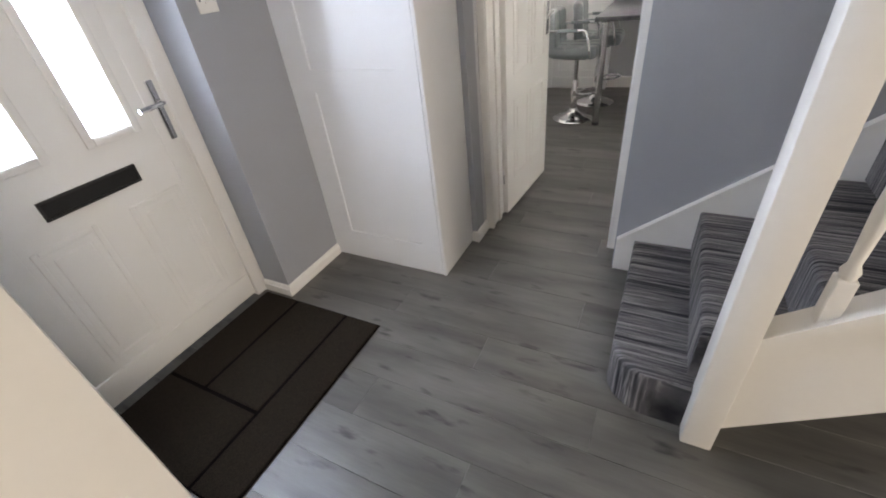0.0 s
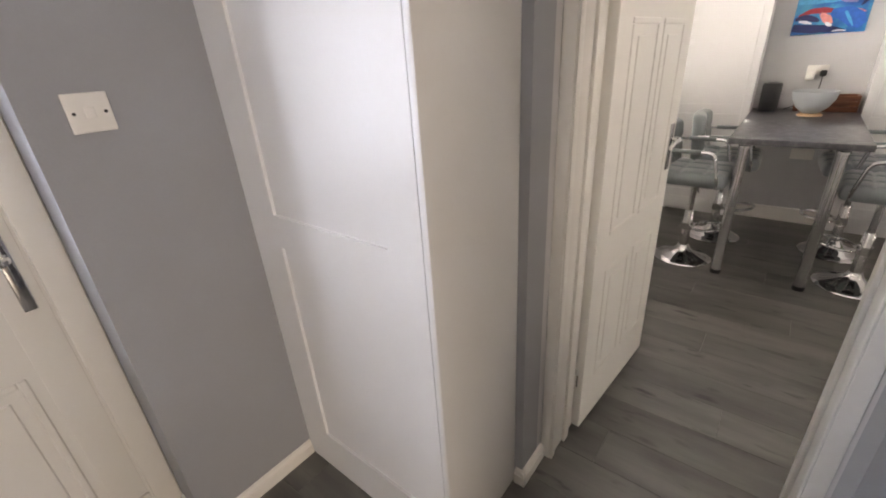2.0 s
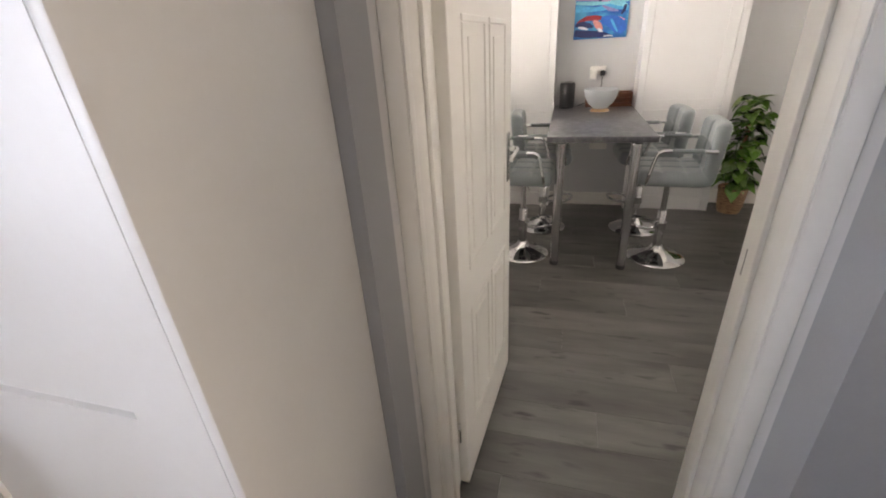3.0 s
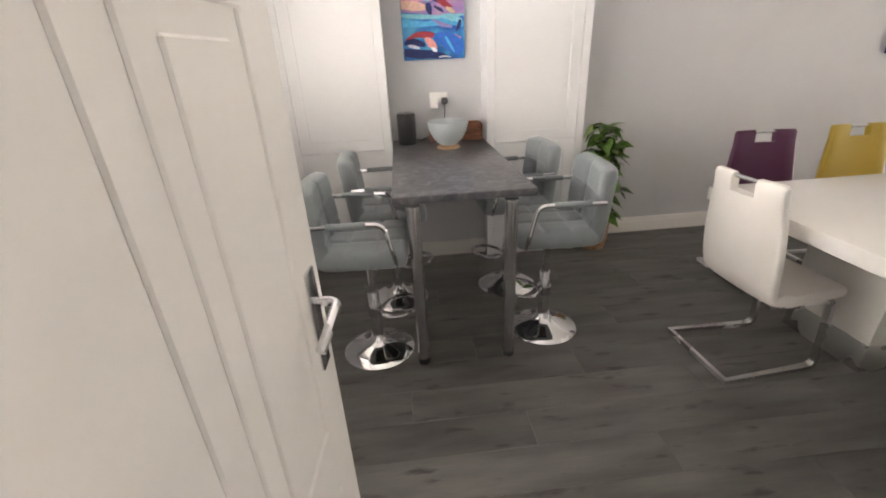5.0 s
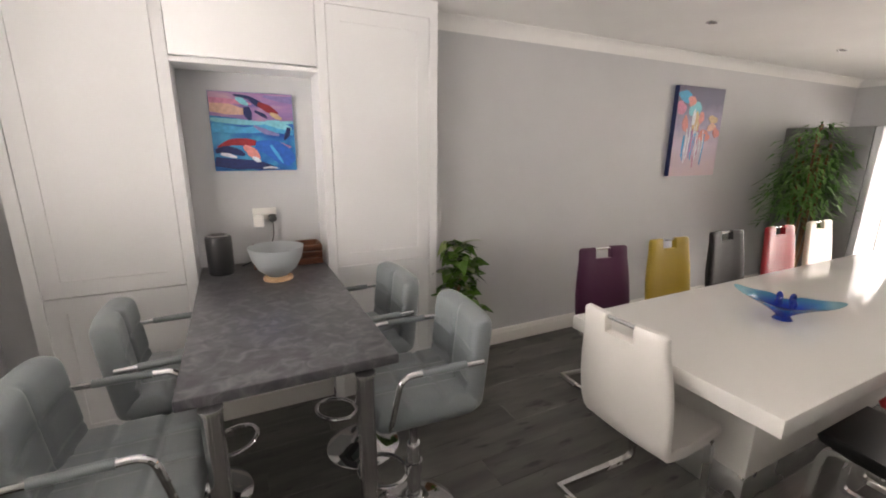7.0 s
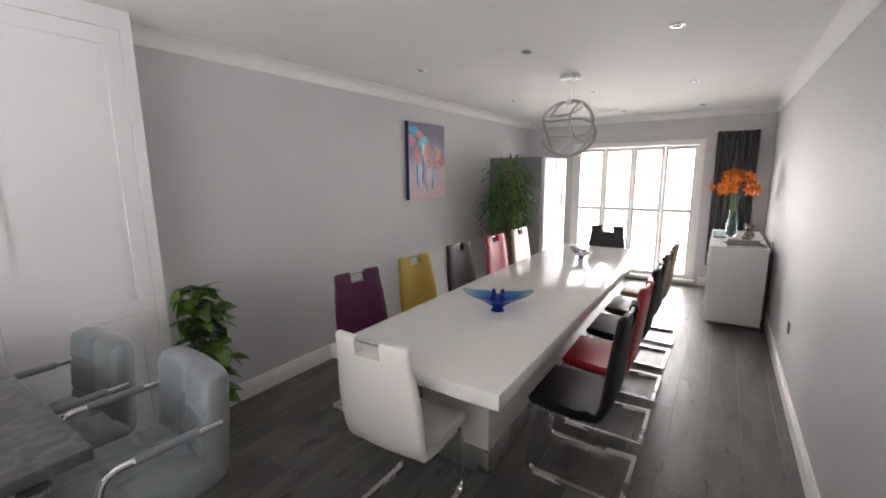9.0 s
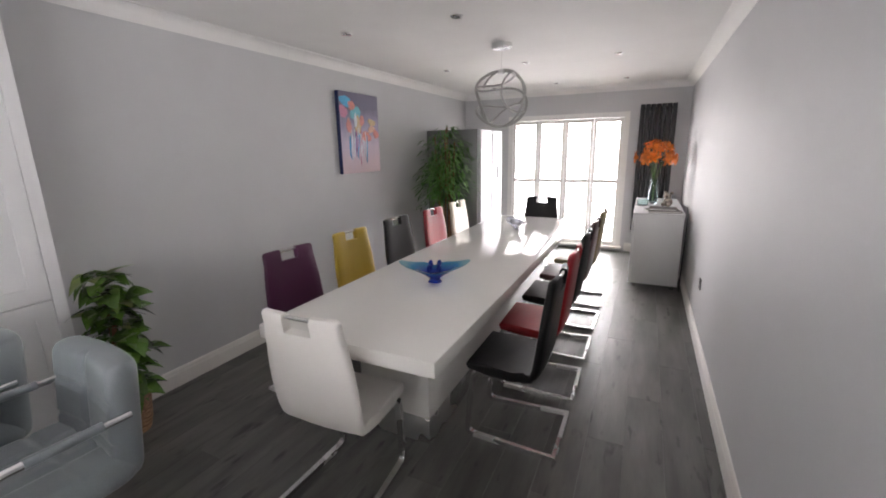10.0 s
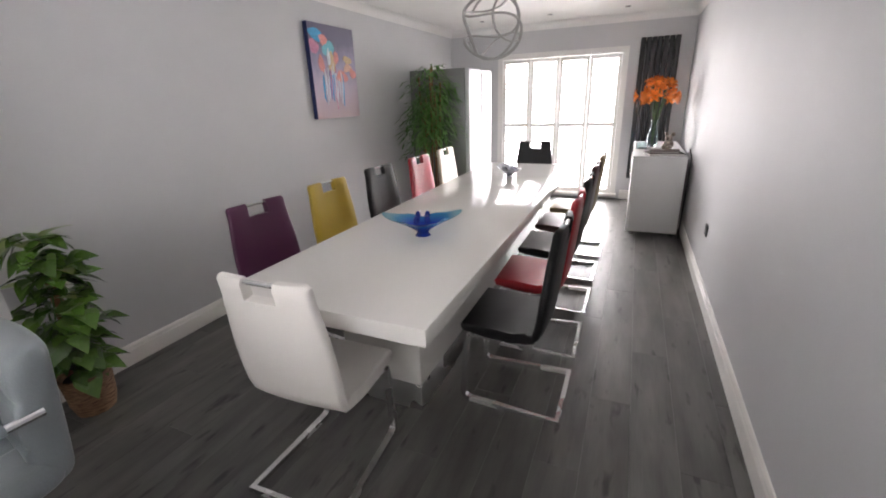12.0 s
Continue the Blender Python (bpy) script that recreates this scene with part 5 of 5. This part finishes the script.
# small ornament: one plain shape of rounded lumps
bm = bmesh.new()
for cx, cy, cz, r in ((0, 0, 0.055, 0.055), (0.0, 0.01, 0.12, 0.042), (0.0, 0.05, 0.125, 0.022), (-0.035, -0.01, 0.165, 0.022), (0.035, -0.01, 0.165, 0.022), (-0.03, 0.05, 0.03, 0.025), (0.03, 0.05, 0.03, 0.025)):
    bmesh.ops.create_icosphere(bm, subdivisions=2, radius=r, matrix=Matrix.Translation((cx, cy, cz)))
ob = tagged(new("figurine", mesh_of("figurine", bm, STATUE, 70)), "small grey-brown ceramic figurine on the sideboard", "figurine")
ob.matrix_basis = pose(5.55, 3.25, 0.852, 0, 0, 70)


# ---- plants ----
def leaf_mesh(name, length, width, material, droop=0.25):
    bm = bmesh.new()
    rows = []
    for i in range(6):
        s = i / 5
        w = width / 2 * (math.sin(math.pi * s ** 0.62)) + 0.0008
        rows.append([bm.verts.new((sx * w, length * s, -droop * length * s * s + (0.18 * w if sx else 0))) for sx in (-1, 0, 1)])
    for a, b in zip(rows, rows[1:]):
        bm.faces.new((a[0], a[1], b[1], b[0]))
        bm.faces.new((a[1], a[2], b[2], b[1]))
    return mesh_of(name, bm, material, 60)


pot = thing("house_plant", "bushy green pothos in a woven basket pot on the floor", "plant", (1.005, 6.10, 0))
part("basket", lathe([(0, 0.0), (0.085, 0.0), (0.10, 0.06), (0.112, 0.20), (0.116, 0.225), (0.104, 0.225), (0.098, 0.19), (0, 0.19)], 36), WICKER, pot, "woven brown basket")
part("soil", lathe([(0, 0.191), (0.097, 0.191), (0.0, 0.205)], 24), SOIL, pot)
part("moss_pole", lathe([(0, 0.19), (0.022, 0.19), (0.024, 0.5), (0.02, 0.78), (0, 0.79)], 12), CANE, pot)
pleaf = leaf_mesh("leaf", 0.135, 0.115, LEAF, 0.45)
pale = leaf_mesh("leaf", 0.125, 0.105, PALELEAF, 0.40)
rnd = random.Random(21)
for k in range(170):
    z = rnd.uniform(0.24, 0.97)
    th = rnd.uniform(0, 2 * math.pi)
    rad_ = (0.05 + 0.06 * math.sin(math.pi * min(1, (z - 0.15) / 0.85))) * rnd.uniform(0.25, 1.0)
    x, y = rad_ * math.cos(th), min(0.10, rad_ * math.sin(th))
    o = new("leaf", pale if k % 6 == 0 and z > 0.5 else pleaf)
    o.parent = pot
    o.matrix_basis = Matrix.LocRotScale((x, y, z), Euler((radians(rnd.uniform(-30, 40)), radians(rnd.uniform(-25, 25)), th - math.pi / 2 + rnd.uniform(-0.5, 0.5))), Vector([rnd.uniform(0.65, 1.1)] * 3))
    if y > 0.02:
        o.matrix_basis = Matrix.LocRotScale((x, 0.0, z), Euler((radians(20), 0, math.pi + rnd.uniform(-1.2, 1.2))), Vector([0.8] * 3))
for k in range(9):
    th = k * 0.7
    part("stem", sweep([(0.03 * math.cos(th), 0.03 * math.sin(th), 0.19), (0.06 * math.cos(th), 0.05 * math.sin(th), 0.45), (0.05 * math.cos(th + 1), 0.04 * math.sin(th + 1), 0.65 + 0.02 * k)], 0.004, 5), STEM, pot)

bam = thing("bamboo_plant", "tall leafy artificial bamboo in a dark pot in the corner", "plant", (4.86, 5.86, 0))
part("planter", lathe([(0, 0.0), (0.12, 0.0), (0.15, 0.26), (0.155, 0.28), (0.14, 0.28), (0.135, 0.25), (0, 0.25)], 32), BLACKP, bam)
part("soil", lathe([(0, 0.251), (0.134, 0.251), (0, 0.262)], 24), SOIL, bam)
rnd = random.Random(8)
verts, faces = [], []
for k in range(7):
    th = k * 2 * math.pi / 7
    hgt = (1.84, 1.50, 1.72, 1.38, 1.80, 1.55, 1.66)[k]
    lean = Vector((math.cos(th) * rnd.uniform(0.05, 0.16), math.sin(th) * rnd.uniform(0.05, 0.14), hgt))
    foot_ = Vector((0.05 * math.cos(th), 0.05 * math.sin(th), 0.25))
    pts = [foot_.lerp(lean, s) + Vector((0.012 * math.sin(9 * s + k), 0.012 * math.cos(7 * s + k), 0)) for s in np.linspace(0, 1, 9)]
    part("cane", sweep(pts, 0.011, 7), CANE, bam)
    for j in range(240):
        s = rnd.uniform(0.42, 1.0) ** 0.85
        base = foot_.lerp(lean, s)
        a = rnd.uniform(0, 2 * math.pi)
        out = Vector((math.cos(a), math.sin(a), rnd.uniform(-0.2, 0.5))) * rnd.uniform(0.02, 0.36) ** 0.9 * (1.30 - 0.92 * s)
        p = base + out
        p.y = min(p.y, 0.30)
        d = Vector((math.cos(a + rnd.uniform(-0.8, 0.8)), math.sin(a + rnd.uniform(-0.8, 0.8)), rnd.uniform(-0.6, 0.55))).normalized()
        side = d.cross(Vector((0, 0, 1))).normalized() * rnd.uniform(0.009, 0.014)
        L = rnd.uniform(0.07, 0.13)
        n0 = len(verts)
        sag = Vector((0, 0, -0.02))
        verts += [p, p + d * L * 0.35 + side, p + d * L * 0.35 - side + sag * 0.2, p + d * L * 0.7 + side * 0.7 + sag, p + d * L * 0.7 - side * 0.7 + sag * 1.2, p + d * L + sag * 2]
        faces += [(n0, n0 + 2, n0 + 1), (n0 + 1, n0 + 2, n0 + 4, n0 + 3), (n0 + 3, n0 + 4, n0 + 5)]
me = bpy.data.meshes.new("foliage")
me.from_pydata([tuple(v) for v in verts], [], faces)
me.materials.append(BAMBOOLEAF)
fol = new("foliage", me)
fol.parent = bam
tagged(fol, "narrow dark green leaves", kind="stuff")

# small red plant on the window sill
sp = thing("sill_planter", "small red flowers in a black trough on the window sill", "plant", (-1.455, 4.80, 0.897))
part("trough", one(-0.045, -0.12, 0, 0.045, 0.12, 0.07, 0.006), BLACKP, sp)
rnd = random.Random(3)
fl = leaf_mesh("petal", 0.045, 0.035, RED, 0.1)
for k in range(40):
    o = new("petal", fl)
    o.parent = sp
    o.matrix_basis = Matrix.LocRotScale((rnd.uniform(-0.03, 0.03), rnd.uniform(-0.10, 0.10), rnd.uniform(0.068, 0.10)), Euler((rnd.uniform(0, 1.2), rnd.uniform(-0.5, 0.5), rnd.uniform(0, 6.3))), None)

# ---- floor boards ----
rnd = random.Random(2)
W = 0.192


def boards(x0, x1, y0, y1, length):
    meshes = {}
    rows = int(math.ceil((y1 - y0) / W))
    for r in range(rows):
        ya, yb = y0 + r * W, min(y1, y0 + (r + 1) * W)
        x = x0 - (r * 0.37 * length) % length
        while x < x1:
            a, b = max(x, x0), min(x + length, x1)
            if b - a > 0.02:
                key = (round(b - a, 3), round(yb - ya, 3))
                if key not in meshes:
                    meshes[key] = mesh_of("plank", box(bmesh.new(), -(key[0] / 2) + 0.0003, -(key[1] / 2) + 0.0003, -0.012, key[0] / 2 - 0.0003, key[1] / 2 - 0.0003, 0.0, 0.0012), PLANK, None)
                o = new("plank", meshes[key])
                o.parent = floor
                o.location = ((a + b) / 2, (ya + yb) / 2, 0)
            x += length


boards(XL, XR, 2.729, YF, 1.38)
boards(-1.86, 4.3, 2.729 - 13 * W, 2.729, 1.38)
